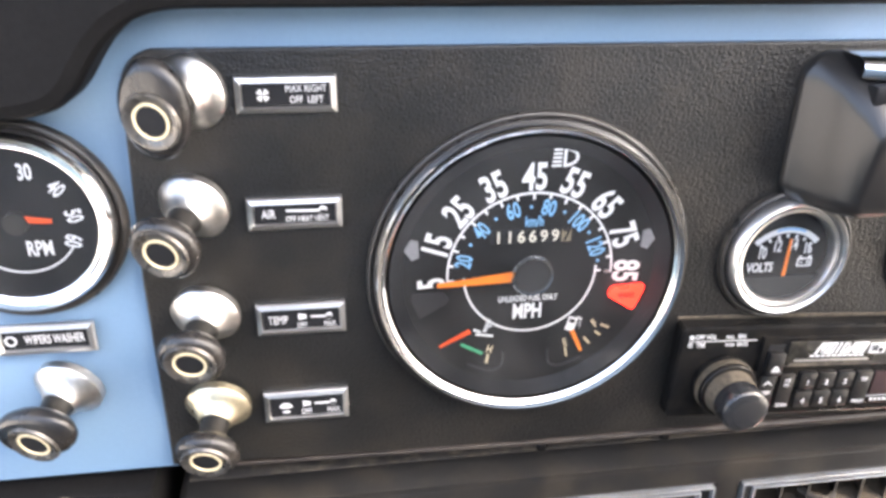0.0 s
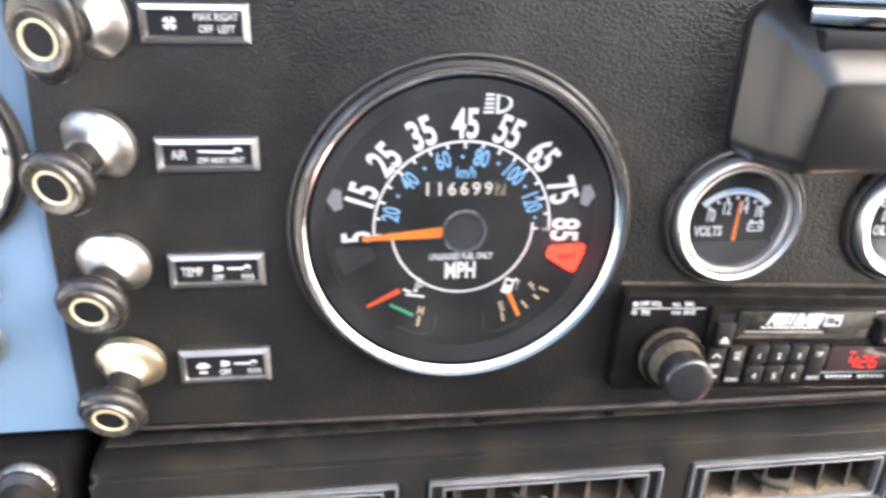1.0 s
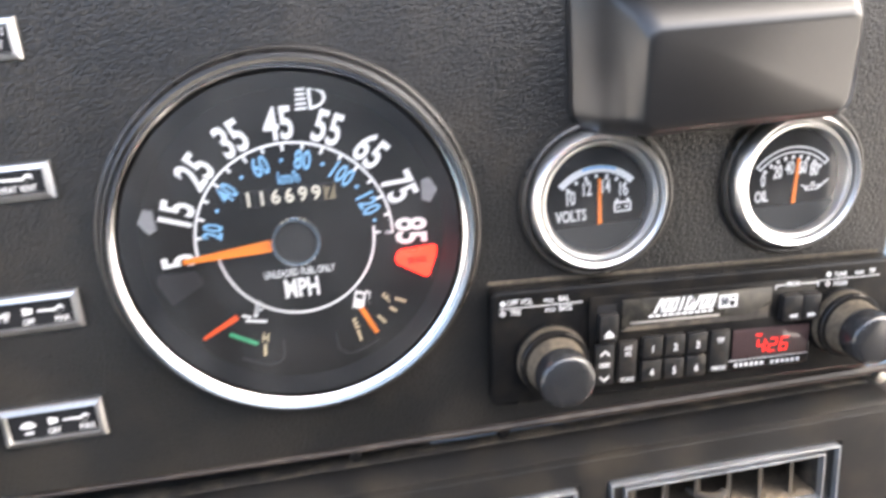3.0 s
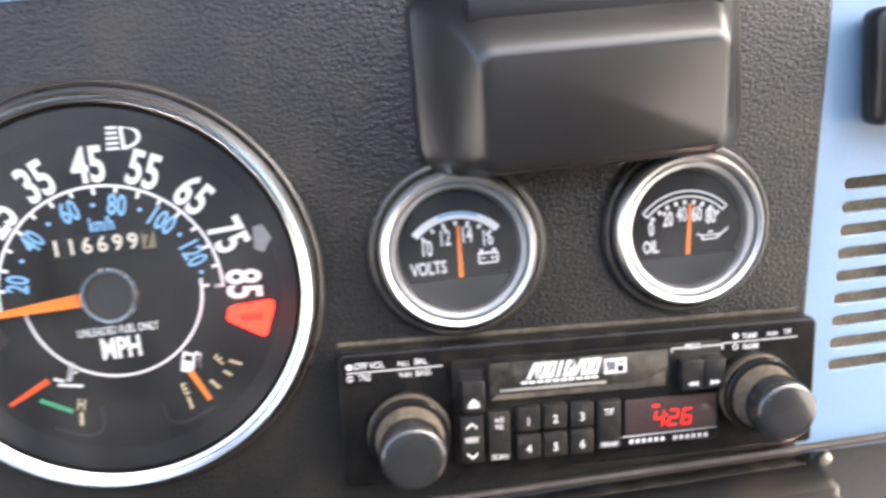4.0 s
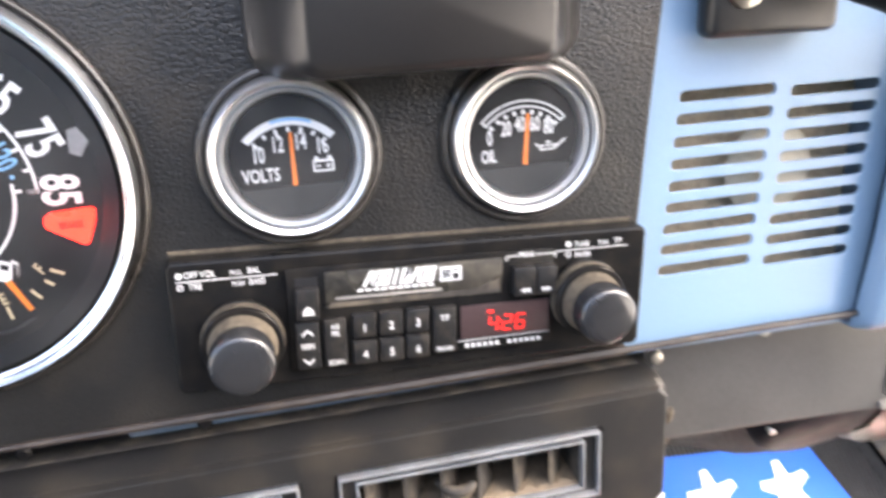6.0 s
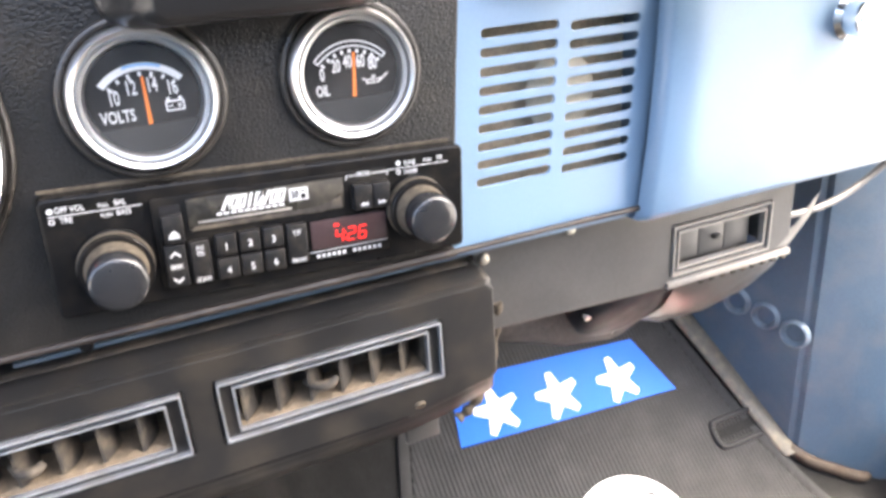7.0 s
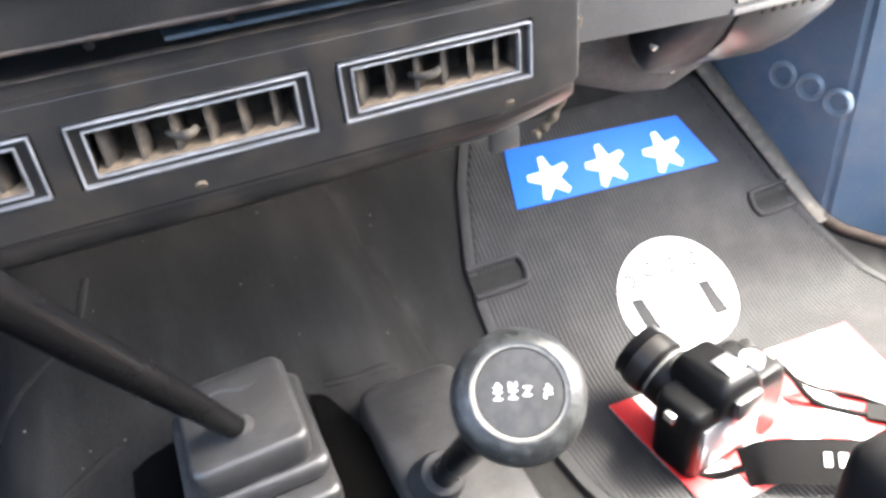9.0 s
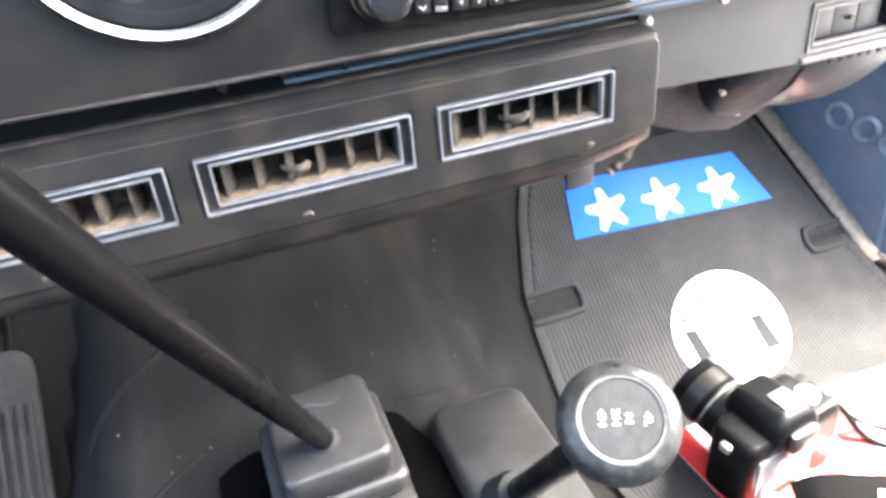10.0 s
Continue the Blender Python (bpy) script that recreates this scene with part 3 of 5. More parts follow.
# ---- speedometer ----
def dial_bezel(t, r, inner, proud, glow=CHROME):
    g = 0.0026 if r > 0.05 else 0.0036
    part("gasket", lathe([(r + g, -0.001), (r + g, 0.0014), (r + g * 0.85, 0.0026), (r + g * 0.6, 0.0030), (r + g * 0.35, 0.0024), (r * 1.01, 0.0010), (r * 0.99, 0.0)], 96), GASKET, t, "black rubber gasket")
    w = r - inner
    prof = [(r, 0.0), (r, proud * 0.45), (r - w * 0.10, proud * 0.8), (r - w * 0.3, proud), (r - w * 0.55, proud * 0.92), (r - w * 0.62, proud * 0.66), (r - w * 0.72, proud * 0.80), (r - w * 0.88, proud * 0.70), (inner, proud * 0.2), (inner, -0.001)]
    if r < 0.03:
        prof = [(r, 0.0), (r, proud * 0.5), (r - w * 0.10, proud * 0.85), (r - w * 0.26, proud), (r - w * 0.44, proud * 0.9), (r - w * 0.50, proud * 0.45), (r - w * 0.58, proud * 0.45), (r - w * 0.63, proud * 0.78), (r - w * 0.82, proud * 0.74), (inner, proud * 0.2), (inner, -0.001)]
    return part("bezel", lathe(prof, 96), glow, t, "polished chrome ring")


speedo = thing("speedometer", "round speedometer with chrome rim and black dial", "speedometer", (0.0004, 0, 0.5396))
dial_bezel(speedo, 0.0692, 0.0634, 0.0082)
part("dial", lathe([(0.0626, 0.0), (0.0626, 0.0006), (0.0, 0.0006)], 96), DIAL, speedo)
part("dial_rim", lathe([(0.0624, 0.0050), (0.0580, 0.0018), (0.0566, 0.0008)], 96), DIALGREY, speedo, "sloping charcoal rim round the dial")
DY = -0.0009
for v in range(5, 86, 10):
    a = 90.6 - (v - 45) * 2.335
    x, z = polar(0.0434, a)
    text("numeral", str(v), x, z, 0.0116, WHITE, speedo, DY, 0.66, turn=a - 90, bold=0.032)
plate("scale_arc", [arc_band(0.0364, 0.0373, -3.5, 184.5, 90)], DY, 0.0003, WHITE, speedo)
plate("lower_arc", [arc_band(0.0292, 0.0301, -177, -2, 80)], DY, 0.0003, WHITE, speedo)
bm_rows = [seg(*polar(0.0292, -2), *polar(0.0322, -2), 0.0009), seg(*polar(0.0340, -2.6), *polar(0.0370, -2.6), 0.0009), seg(*polar(0.0296, -2), *polar(0.0298, 3), 0.0009)]
for k in range(17):
    a = 90.6 - (5 + 5 * k - 45) * 2.335
    bm_rows.append(seg(*polar(0.0345 if k % 2 else 0.0340, a), *polar(0.0367, a), 0.0010))
for k, loop in enumerate(bm_rows):
    plate("tick", [loop], DY - 0.0001, 0.0003, WHITE, speedo)
for v, a in ((20, 167.5), (40, 137.5), (60, 107.5), (80, 78), (100, 49.5), (120, 21)):
    x, z = polar(0.0302, a)
    text("metric_numeral", str(v), x, z, 0.0070, SKYBLUE, speedo, DY, 0.62, turn=a - 90, bold=0.025)
for a in (152, 122.5, 92.5, 64, 35, 7):
    plate("dot", [circle(*polar(0.0306, a), 0.0007, 10)], DY, 0.0003, SKYBLUE, speedo)
text("marking", "km/h", 0.0004, 0.0238, 0.0046, SKYBLUE, speedo, DY, 0.62)
text("marking", "UNLEADED FUEL ONLY", -0.0004, -0.0131, 0.0028, WHITE, speedo, DY, 0.64, bold=0.02)
text("marking", "MPH", -0.0004, -0.0198, 0.0072, WHITE, speedo, DY, 0.66, bold=0.045)
odo = part("odometer", box(-0.0180, 0.0172, -0.0012, -0.0006, 0.0138, 0.0204, 0.0004), DIALGREY, speedo, "odometer window with white digits")
for k, ch in enumerate("1166997"):
    w = -0.0152 + 0.0050 * k
    part("digit_wheel", box(w - 0.0021, w + 0.0021, -0.0015, -0.0010, 0.0142, 0.0200), ODO if k == 6 else DIAL, odo)
    text("digit", ch, w, 0.0171, 0.0052, DIAL if k == 6 else ODODIGIT, odo, -0.0017, 0.95, bold=0.03)
# warning lights and small scales
for sg in (-1, 1):
    x = sg * 0.0522
    plate("turn_arrow", [[(x + sg * 0.0034, 0.0132), (x + sg * 0.0006, 0.0182), (x - sg * 0.0026, 0.0174), (x - sg * 0.0030, 0.0098), (x + sg * 0.0002, 0.0084)]], -0.0016, 0.0010, ARROWG, speedo, "unlit grey arrow lens", bev=0.0003)
lamp = plate("brake_lamp", [[(0.0368, -0.0128), (0.0376, -0.0104), (0.0392, -0.0094), (0.0520, -0.0088), (0.0532, -0.0096), (0.0528, -0.0126), (0.0496, -0.0206), (0.0484, -0.0212), (0.0470, -0.0206), (0.0374, -0.0144)]], -0.0022, 0.0018, REDLAMP, speedo, "lit red brake warning lamp")
text("marking", "BRAKE", 0.0452, -0.0140, 0.0026, REDPRINT, lamp, -0.0024, 0.7)
plate("dark_lens", [[(-0.0362, -0.0115), (-0.0385, -0.0078), (-0.0520, -0.0075), (-0.0530, -0.0110), (-0.0490, -0.0202), (-0.0370, -0.0135)]], -0.0012, 0.0008, SMOKE, speedo, "unlit dark warning lens", bev=0.0003)
def lamp_d(rx, rz, x):
    return [(x + rx * math.sin(math.pi * k / 14), 0.0520 - rz * math.cos(math.pi * k / 14)) for k in range(15)]


plate("beam_symbol", [lamp_d(0.0064, 0.0042, 0.0112), lamp_d(0.0042, 0.0029, 0.0123)], DY, 0.0003, WHITE, speedo)
for k in range(5):
    plate("beam_line", [seg(0.0062 + 0.0002 * k, 0.0485 + 0.0017 * k, 0.0104, 0.0485 + 0.0017 * k, 0.0009)], DY, 0.0003, WHITE, speedo)
plate("fuel_symbol", [[(0.0180, -0.0306), (0.0222, -0.0320), (0.0240, -0.0252), (0.0198, -0.0236)], [(0.0203, -0.0250), (0.0197, -0.0270), (0.0223, -0.0279), (0.0229, -0.0259)]], DY, 0.0003, WHITE, speedo)
plate("fuel_hose", [seg(0.0238, -0.0244, 0.0256, -0.0258, 0.0008), seg(0.0256, -0.0254, 0.0248, -0.0300, 0.0008)], DY, 0.0003, WHITE, speedo)
plate("coolant_symbol", [seg(-0.0176, -0.0228, -0.0196, -0.0292, 0.0016), seg(-0.0160, -0.0243, -0.0184, -0.0252, 0.0008), seg(-0.0163, -0.0262, -0.0188, -0.0268, 0.0008)], DY, 0.0003, WHITE, speedo)
plate("coolant_wave", [seg(-0.0245, -0.0278, -0.0212, -0.0292, 0.0010), seg(-0.0235, -0.0302, -0.0155, -0.0316, 0.0010)], DY, 0.0003, WHITE, speedo)
for sx in (-1, 1):
    win = [(sx * 0.0120, -0.0345), (sx * 0.0340, -0.0262), (sx * 0.0430, -0.0300), (sx * 0.0330, -0.0430), (sx * 0.0180, -0.0500), (sx * 0.0125, -0.0490), (sx * 0.0108, -0.0460)]
    rim = smooth_path([(sx * 0.0104, 0, -0.0400), (sx * 0.0106, 0, -0.0450), (sx * 0.0118, 0, -0.0482), (sx * 0.0150, 0, -0.0497), (sx * 0.0200, 0, -0.0487), (sx * 0.0270, 0, -0.0455)], 5)
    plate("scale_window", [win], -0.0007, 0.0002, DIAL, speedo, "small dark sub-dial")
    part("scale_rim", tube([(q.x, -0.0009, q.z) for q in rim], 0.0006, 6), GAUGEMASK, speedo, "raised edge of the sub-dial")
plate("coolant_needle", [seg(-0.0262, -0.0280, -0.0400, -0.0352, 0.0022, 0.0013)], -0.0014, 0.0004, REDPAINT, speedo, "red coolant needle")
plate("green_band", [seg(-0.0302, -0.0348, -0.0202, -0.0404, 0.0014)], DY - 0.0002, 0.0003, GREENP, speedo)
text("marking", "H", -0.0170, -0.0384, 0.0040, CREAM, speedo, DY - 0.0002, 0.7, turn=-15)
plate("tick", [seg(-0.0175, -0.0410, -0.0182, -0.0458, 0.0011)], DY - 0.0002, 0.0003, CREAM, speedo)
text("marking", "E", 0.0186, -0.0376, 0.0042, CREAM, speedo, DY - 0.0002, 0.7, turn=15)
text("marking", "F", 0.0320, -0.0284, 0.0042, CREAM, speedo, DY - 0.0002, 0.7, turn=40)
plate("fuel_needle", [seg(0.0214, -0.0312, 0.0266, -0.0424, 0.0020, 0.0016)], -0.0014, 0.0004, ORANGE, speedo, "orange fuel needle")
for q in ((0.0190, -0.0404, 0.0199, -0.0450), (0.0276, -0.0354, 0.0304, -0.0388), (0.0326, -0.0326, 0.0352, -0.0346), (0.0350, -0.0290, 0.0392, -0.0310)):
    plate("tick", [seg(*q, 0.0010)], DY - 0.0002, 0.0003, CREAM, speedo)
na = 184.0
n0, n1 = polar(0.008, na), polar(0.0418, na)
plate("needle", [seg(*n0, *n1, 0.0048, 0.0016)], -0.0040, 0.0008, ORANGE, speedo, "orange tapered needle")
part("hub", lathe([(0.0072, 0.0), (0.0093, 0.0030), (0.0096, 0.0050), (0.0090, 0.0061), (0.0080, 0.0060), (0.0074, 0.0044)], 40), CHROME, speedo, "chrome hub ring")
part("hub_cap", lathe([(0.0076, 0.0044), (0.0072, 0.0050), (0.0, 0.0052)], 32), DIALGREY, speedo)
g = part("glass", lathe([(0.0626, 0.0060), (0.0, 0.0068)], 72), GLASS, speedo)
g.visible_shadow = False


# ---- small gauges ----
def small_gauge(name, label, cx, cz):
    t = thing(name, label, "gauge", (cx, 0, cz), group="small dashboard gauges")
    dial_bezel(t, 0.0286, 0.0214, 0.0072, SATIN)
    part("dial", lathe([(0.0226, 0.0), (0.0226, 0.0006), (0, 0.0006)], 64), DIAL, t)
    m = [(x, z) for x, z in circle(0, 0, 0.0222, 64) if z < -0.0086]
    plate("dial_mask", [m], -0.0022, 0.0016, GAUGEMASK, t, "charcoal lower dial mask")
    gl = part("glass", lathe([(0.0226, 0.0042), (0.0, 0.0046)], 48), MILKY, t)
    gl.visible_shadow = False
    return t


PIV = (0.0, -0.0086)
volt = small_gauge("voltmeter", "round voltmeter with chrome rim and orange needle", 0.1203, 0.5411)
plate("scale_band", [arc_band(0.0195, 0.0222, 136, 44, 30, PIV)], DY, 0.0003, WHITE, volt, "white scale band")
plate("blue_band", [arc_band(0.0211, 0.0221, 106, 68, 16, PIV)], DY - 0.0003, 0.0002, SKYBLUE, volt)
for k in range(7):
    a = 132 - k * 14
    plate("tick", [seg(PIV[0] + polar(0.0172 if k % 2 else 0.0164, a)[0], PIV[1] + polar(0.0172 if k % 2 else 0.0164, a)[1], PIV[0] + polar(0.0188, a)[0], PIV[1] + polar(0.0188, a)[1], 0.0011)], DY, 0.0003, WHITE, volt)
for s, x, z in (("10", -0.0112, 0.0010), ("12", -0.0043, 0.0042), ("14", 0.0036, 0.0045), ("16", 0.0110, 0.0026)):
    text("numeral", s, x, z, 0.0056, WHITE, volt, DY, 0.56, bold=0.02)
text("marking", "VOLTS", -0.0110, -0.0062, 0.0046, WHITE, volt, DY, 0.66)
plate("battery_symbol", [rrect(0.0072, 0.0146, -0.0066, -0.0022, 0.0004, 1), rrect(0.0079, 0.0139, -0.0059, -0.0031, 0.0003, 1)], DY, 0.0003, WHITE, volt)
bars("battery_mark", [(0.0086, -0.0017, 0.0014, 0.0012), (0.0132, -0.0017, 0.0014, 0.0012), (0.0092, -0.0045, 0.0016, 0.0005), (0.0126, -0.0045, 0.0016, 0.0005), (0.0126, -0.0045, 0.0005, 0.0016)], WHITE, volt, DY)
plate("needle", [seg(0.0003, -0.0100, 0.0006, 0.0086, 0.0016, 0.0010)], -0.0030, 0.0006, ORANGE, volt, "orange needle")
oil = small_gauge("oil_gauge", "round oil pressure gauge with chrome rim and orange needle", 0.2060, 0.5393)
plate("scale_band", [arc_band(0.0198, 0.0204, 137, 43, 30, PIV)], DY, 0.0003, WHITE, oil)
plate("scale_band", [arc_band(0.0219, 0.0225, 136, 44, 30, PIV)], DY, 0.0003, WHITE, oil)
for a in (136.5, 43.5):
    plate("tick", [seg(PIV[0] + polar(0.0198, a)[0], PIV[1] + polar(0.0198, a)[1], PIV[0] + polar(0.0224, a)[0], PIV[1] + polar(0.0224, a)[1], 0.0006)], DY, 0.0003, WHITE, oil)
for k in range(9):
    a = 134 - k * 11
    plate("tick", [seg(PIV[0] + polar(0.0172, a)[0], PIV[1] + polar(0.0172, a)[1], PIV[0] + polar(0.0188, a)[0], PIV[1] + polar(0.0188, a)[1], 0.0012)], DY, 0.0003, WHITE, oil)
for s, x, z in (("0", -0.0133, 0.0006), ("20", -0.0068, 0.0036), ("40", -0.0014, 0.0048), ("60", 0.0044, 0.0044), ("80", 0.0098, 0.0030)):
    text("numeral", s, x, z, 0.0054, WHITE, oil, DY, 0.52, bold=0.02)
text("marking", "OIL", -0.0138, -0.0062, 0.0046, WHITE, oil, DY, 0.58)
plate("oil_can_symbol", [[(0.0062, -0.0056), (0.0120, -0.0056), (0.0150, -0.0024), (0.0168, -0.0014), (0.0162, -0.0026), (0.0128, -0.0036), (0.0062, -0.0036)], [(0.0068, -0.0050), (0.0117, -0.0050), (0.0126, -0.0041), (0.0068, -0.0041)]], DY, 0.0003, WHITE, oil)
plate("oil_can_handle", [seg(0.0045, -0.0030, 0.0065, -0.0042, 0.0006), seg(0.0088, -0.0026, 0.0106, -0.0026, 0.0007)], DY, 0.0003, WHITE, oil)
plate("needle", [seg(-0.0004, -0.0098, 0.0012, 0.0090, 0.0016, 0.0010)], -0.0030, 0.0006, ORANGE, oil, "orange needle")

# tachometer in the blue panel
tach = thing("tachometer", "round tachometer with a wide chrome rim in the blue panel", "tachometer", (-0.2035, 0, 0.5735))
dial_bezel(tach, 0.0370, 0.0298, 0.0078)
part("dial", lathe([(0.0302, 0.0), (0.0302, 0.0006), (0, 0.0006)], 64), DIAL, tach)
for s, a in (("10", 190), ("20", 130), ("30", 72), ("40", 38), ("50", 4), ("60", -26)):
    x, z = polar(0.0205, a)
    text("numeral", s, x, z, 0.0062, WHITE, tach, DY, 0.6, turn=(a - 90) * 0.9 if a < 60 else 0)
text("marking", "RPM", 0.0060, -0.0118, 0.0062, WHITE, tach, DY, 0.6)
plate("lower_arc", [arc_band(0.0212, 0.0219, -150, -30, 40)], DY, 0.0003, WHITE, tach)
plate("needle", [seg(0.0, 0.0018, 0.0130, 0.0004, 0.0030, 0.0016)], -0.0030, 0.0008, REDPAINT, tach, "red-orange needle")
part("hub", lathe([(0.0045, 0.0), (0.0045, 0.004), (0.0, 0.0046)], 24), PLASTIC, tach)
gl = part("glass", lathe([(0.0304, 0.0050), (0.0, 0.0054)], 48), GLASS, tach)
gl.visible_shadow = False


# ---- car radio ----
radio = thing("car_radio", "black cassette car radio with two round knobs", "radio", (0.073, 0, 0.510), (0, 2.86, 0))
RY = -0.009
plate("face_plate", [rrect(0.0, 0.1805, -0.0505, 0.0, 0.003)], RY, 0.009, RADIO_FACE, radio, bev=0.0012)
part("centre_block", box(0.0402, 0.1412, RY - 0.0022, RY + 0.002, -0.0445, -0.0050, 0.0008), RADIO_FACE, radio)
CY = RY - 0.0022
door = part("cassette_door", box(0.0538, 0.1204, CY - 0.0006, CY + 0.001, -0.0210, -0.0071, 0.0004), FLAP, radio, "dusty cassette flap")
part("flap_lip", box(0.0575, 0.0968, CY - 0.0014, CY, -0.0178, -0.0168, 0.0003), WORNTRIM, door, "bright strip on the flap")
plate("flap_dust", [[(0.0545, -0.0206), (0.1195, -0.0206), (0.1190, -0.0150), (0.110, -0.0185), (0.0560, -0.0188)]], CY - 0.0008, 0.0002, DUSTY, door)
# maker's mark as a row of slanted plain shapes
for k in range(8):
    x, z, h, sl = 0.0674 + 0.0033 * k, -0.0138, 0.0060, 0.30
    kind = "wedge" if k in (0, 5) else "bar" if k == 3 else "block"
    if kind == "wedge":
        o = [(x - 0.0002, z), (x + 0.0012, z), (x + 0.0030, z + h * 0.7), (x + 0.0032, z), (x + 0.0044, z), (x + 0.0046, z + h), (x + 0.0028, z + h)]
        loops = [o if k == 0 else [(2 * x + 0.0046 - u, 2 * z + h - v) for u, v in o]]
    elif kind == "bar":
        loops = [[(x + 0.0008, z), (x + 0.0020, z), (x + 0.0020 + sl * h, z + h), (x + 0.0008 + sl * h, z + h)]]
    else:
        w = 0.0030
        loops = [[(x, z), (x + w, z), (x + w + sl * h, z + h), (x + sl * h, z + h)], [(x + 0.0013, z + 0.0011), (x + w - 0.0009, z + 0.0011), (x + w - 0.0011 + sl * h, z + h - 0.0011), (x + 0.0009 + sl * h, z + h - 0.0011)]]
    plate("mark", loops, CY - 0.0008, 0.0003, LETTER, door)
bars("mark_line", [(0.0665 + 0.0029 * k, -0.0150, 0.0022, 0.0010) for k in range(10)], LETTER, door, CY - 0.0008)
part("badge", box(0.0962, 0.1044, CY - 0.0009, CY, -0.0142, -0.0086), LETTER, door, "white badge")
text("marking", "50", 0.0986, -0.0114, 0.0034, DIAL, door, CY - 0.0011, 0.7)
bars("mark", [(0.1022, -0.0124, 0.0022, 0.0022), (0.1022, -0.0100, 0.0022, 0.0007)], DIAL, door, CY - 0.0011)


def button(x0, x1, z0, z1, proud, material=BUTTON):
    return part("button", box(x0, x1, CY - proud, CY + 0.001, z0, z1, 0.0007), material, radio)


def btext(b, s, x, z, h, proud, wide=0.8):
    text("marking", s, x, z, h, LETTER, b, CY - proud - 0.0002, wide, bold=0.008)


part("slot", box(0.0433, 0.0514, CY - 0.0003, CY + 0.001, -0.0120, -0.0085), DIAL, radio)
e = button(0.0433, 0.0514, -0.0240, -0.0118, 0.0034)
plate("eject_symbol", [[(0.0452, -0.0205), (0.0496, -0.0205), (0.0474, -0.0182)], seg(0.0452, -0.0213, 0.0496, -0.0213, 0.0006)], CY - 0.0036, 0.0003, LETTER, e)
s = button(0.0424, 0.0508, -0.0438, -0.0252, 0.0018)
btext(s, "SEEK", 0.0466, -0.0345, 0.0019, 0.0018, 0.9)
plate("arrow_symbol", [[(0.0446, -0.0296), (0.0466, -0.0278), (0.0486, -0.0296), (0.0486, -0.0306), (0.0466, -0.0288), (0.0446, -0.0306)], [(0.0446, -0.0392), (0.0466, -0.0410), (0.0486, -0.0392), (0.0486, -0.0402), (0.0466, -0.0420), (0.0446, -0.0402)]], CY - 0.0020, 0.0003, LETTER, s)
a = button(0.0526, 0.0606, -0.0436, -0.0248, 0.0018)
for txt, z in (("A/S", -0.0278), ("P/S", -0.0305), ("SCAN", -0.0420)):
    btext(a, txt, 0.0566, z, 0.0019, 0.0018, 0.85)
for k in range(6):
    x = 0.0629 + 0.0100 * (k % 3)
    z = -0.0238 if k < 3 else -0.0345
    b = button(x, x + 0.0088, z - 0.0094, z, 0.0022)
    btext(b, str(k + 1), x + 0.0044, z - 0.0055, 0.0031, 0.0022, 0.9)
f = button(0.0931, 0.1020, -0.0430, -0.0243, 0.0020)
btext(f, "T/F", 0.0975, -0.0285, 0.0023, 0.0020)
btext(f, "FM/AM", 0.0975, -0.0412, 0.0019, 0.0020)
disp = part("display", box(0.1040, 0.1395, CY - 0.0010, CY, -0.0388, -0.0252, 0.0004), LEDDARK, radio, "smoked red display window")
SEVEN = {"4": "bcfg", "2": "abged", "6": "afgedc"}


def digit_loops(ch, x, z, w, h):
    """Slanted seven-segment strokes for one digit."""
    pts = {"a": (0, 1, 1, 1), "b": (1, 1, 1, 0.5), "c": (1, 0.5, 1, 0), "d": (0, 0, 1, 0), "e": (0, 0.5, 0, 0), "f": (0, 1, 0, 0.5), "g": (0, 0.5, 1, 0.5)}
    out = []
    for s in SEVEN[ch]:
        u0, v0, u1, v1 = pts[s]
        out.append(seg(x + w * u0 + 0.0007 * v0, z + h * v0, x + w * u1 + 0.0007 * v1, z + h * v1, 0.00050))
    return out


for ch, x in (("4", 0.1150), ("2", 0.1206), ("6", 0.1258)):
    for loop in digit_loops(ch, x, -0.0362, 0.0032, 0.0058):
        plate("digit_stroke", [loop], CY - 0.0013, 0.0003, LED, disp)
bars("colon", [(0.1195, -0.0352, 0.0007, 0.0008), (0.1198, -0.0322, 0.0007, 0.0008)], LED, disp, CY - 0.0013)
bars("lit_dash", [(0.1158, -0.0282, 0.0026, 0.0009)], LED, disp, CY - 0.0011)
plate("line", [seg(0.1032, -0.0398, 0.1400, -0.0392, 0.0003)], CY - 0.0003, 0.0003, LETTER, radio)
bars("series_mark", [(0.1068 + 0.0024 * k + (0.0026 if k > 5 else 0), -0.0419, 0.0014, 0.0015) for k in range(12)], LETTER, radio, CY - 0.0003)
for x0, x1, sg in ((0.1242, 0.1328, -1), (0.1331, 0.1412, 1)):
    b = button(x0, x1, -0.0222, -0.0108, 0.0042)
    for k in range(2):
        c = (x0 + x1) / 2 + 0.0014 * (k - 0.5) * 1.3
        plate("arrow_symbol", [[(c - sg * 0.0010, -0.0186), (c - sg * 0.0010, -0.0206), (c + sg * 0.0010, -0.0196)]], CY - 0.0044, 0.0003, LETTER, b)
text("marking", "PROG", 0.1300, -0.0068, 0.0018, LETTER, radio, RY - 0.0024, 0.9)
bars("prog_bracket", [(0.1244, -0.0070, 0.0046, 0.0004), (0.1376, -0.0070, 0.0080, 0.0004), (0.1221, -0.0078, 0.0004, 0.0018), (0.1416, -0.0078, 0.0004, 0.0018)], LETTER, radio, RY - 0.0024)
FYR = RY - 0.0003
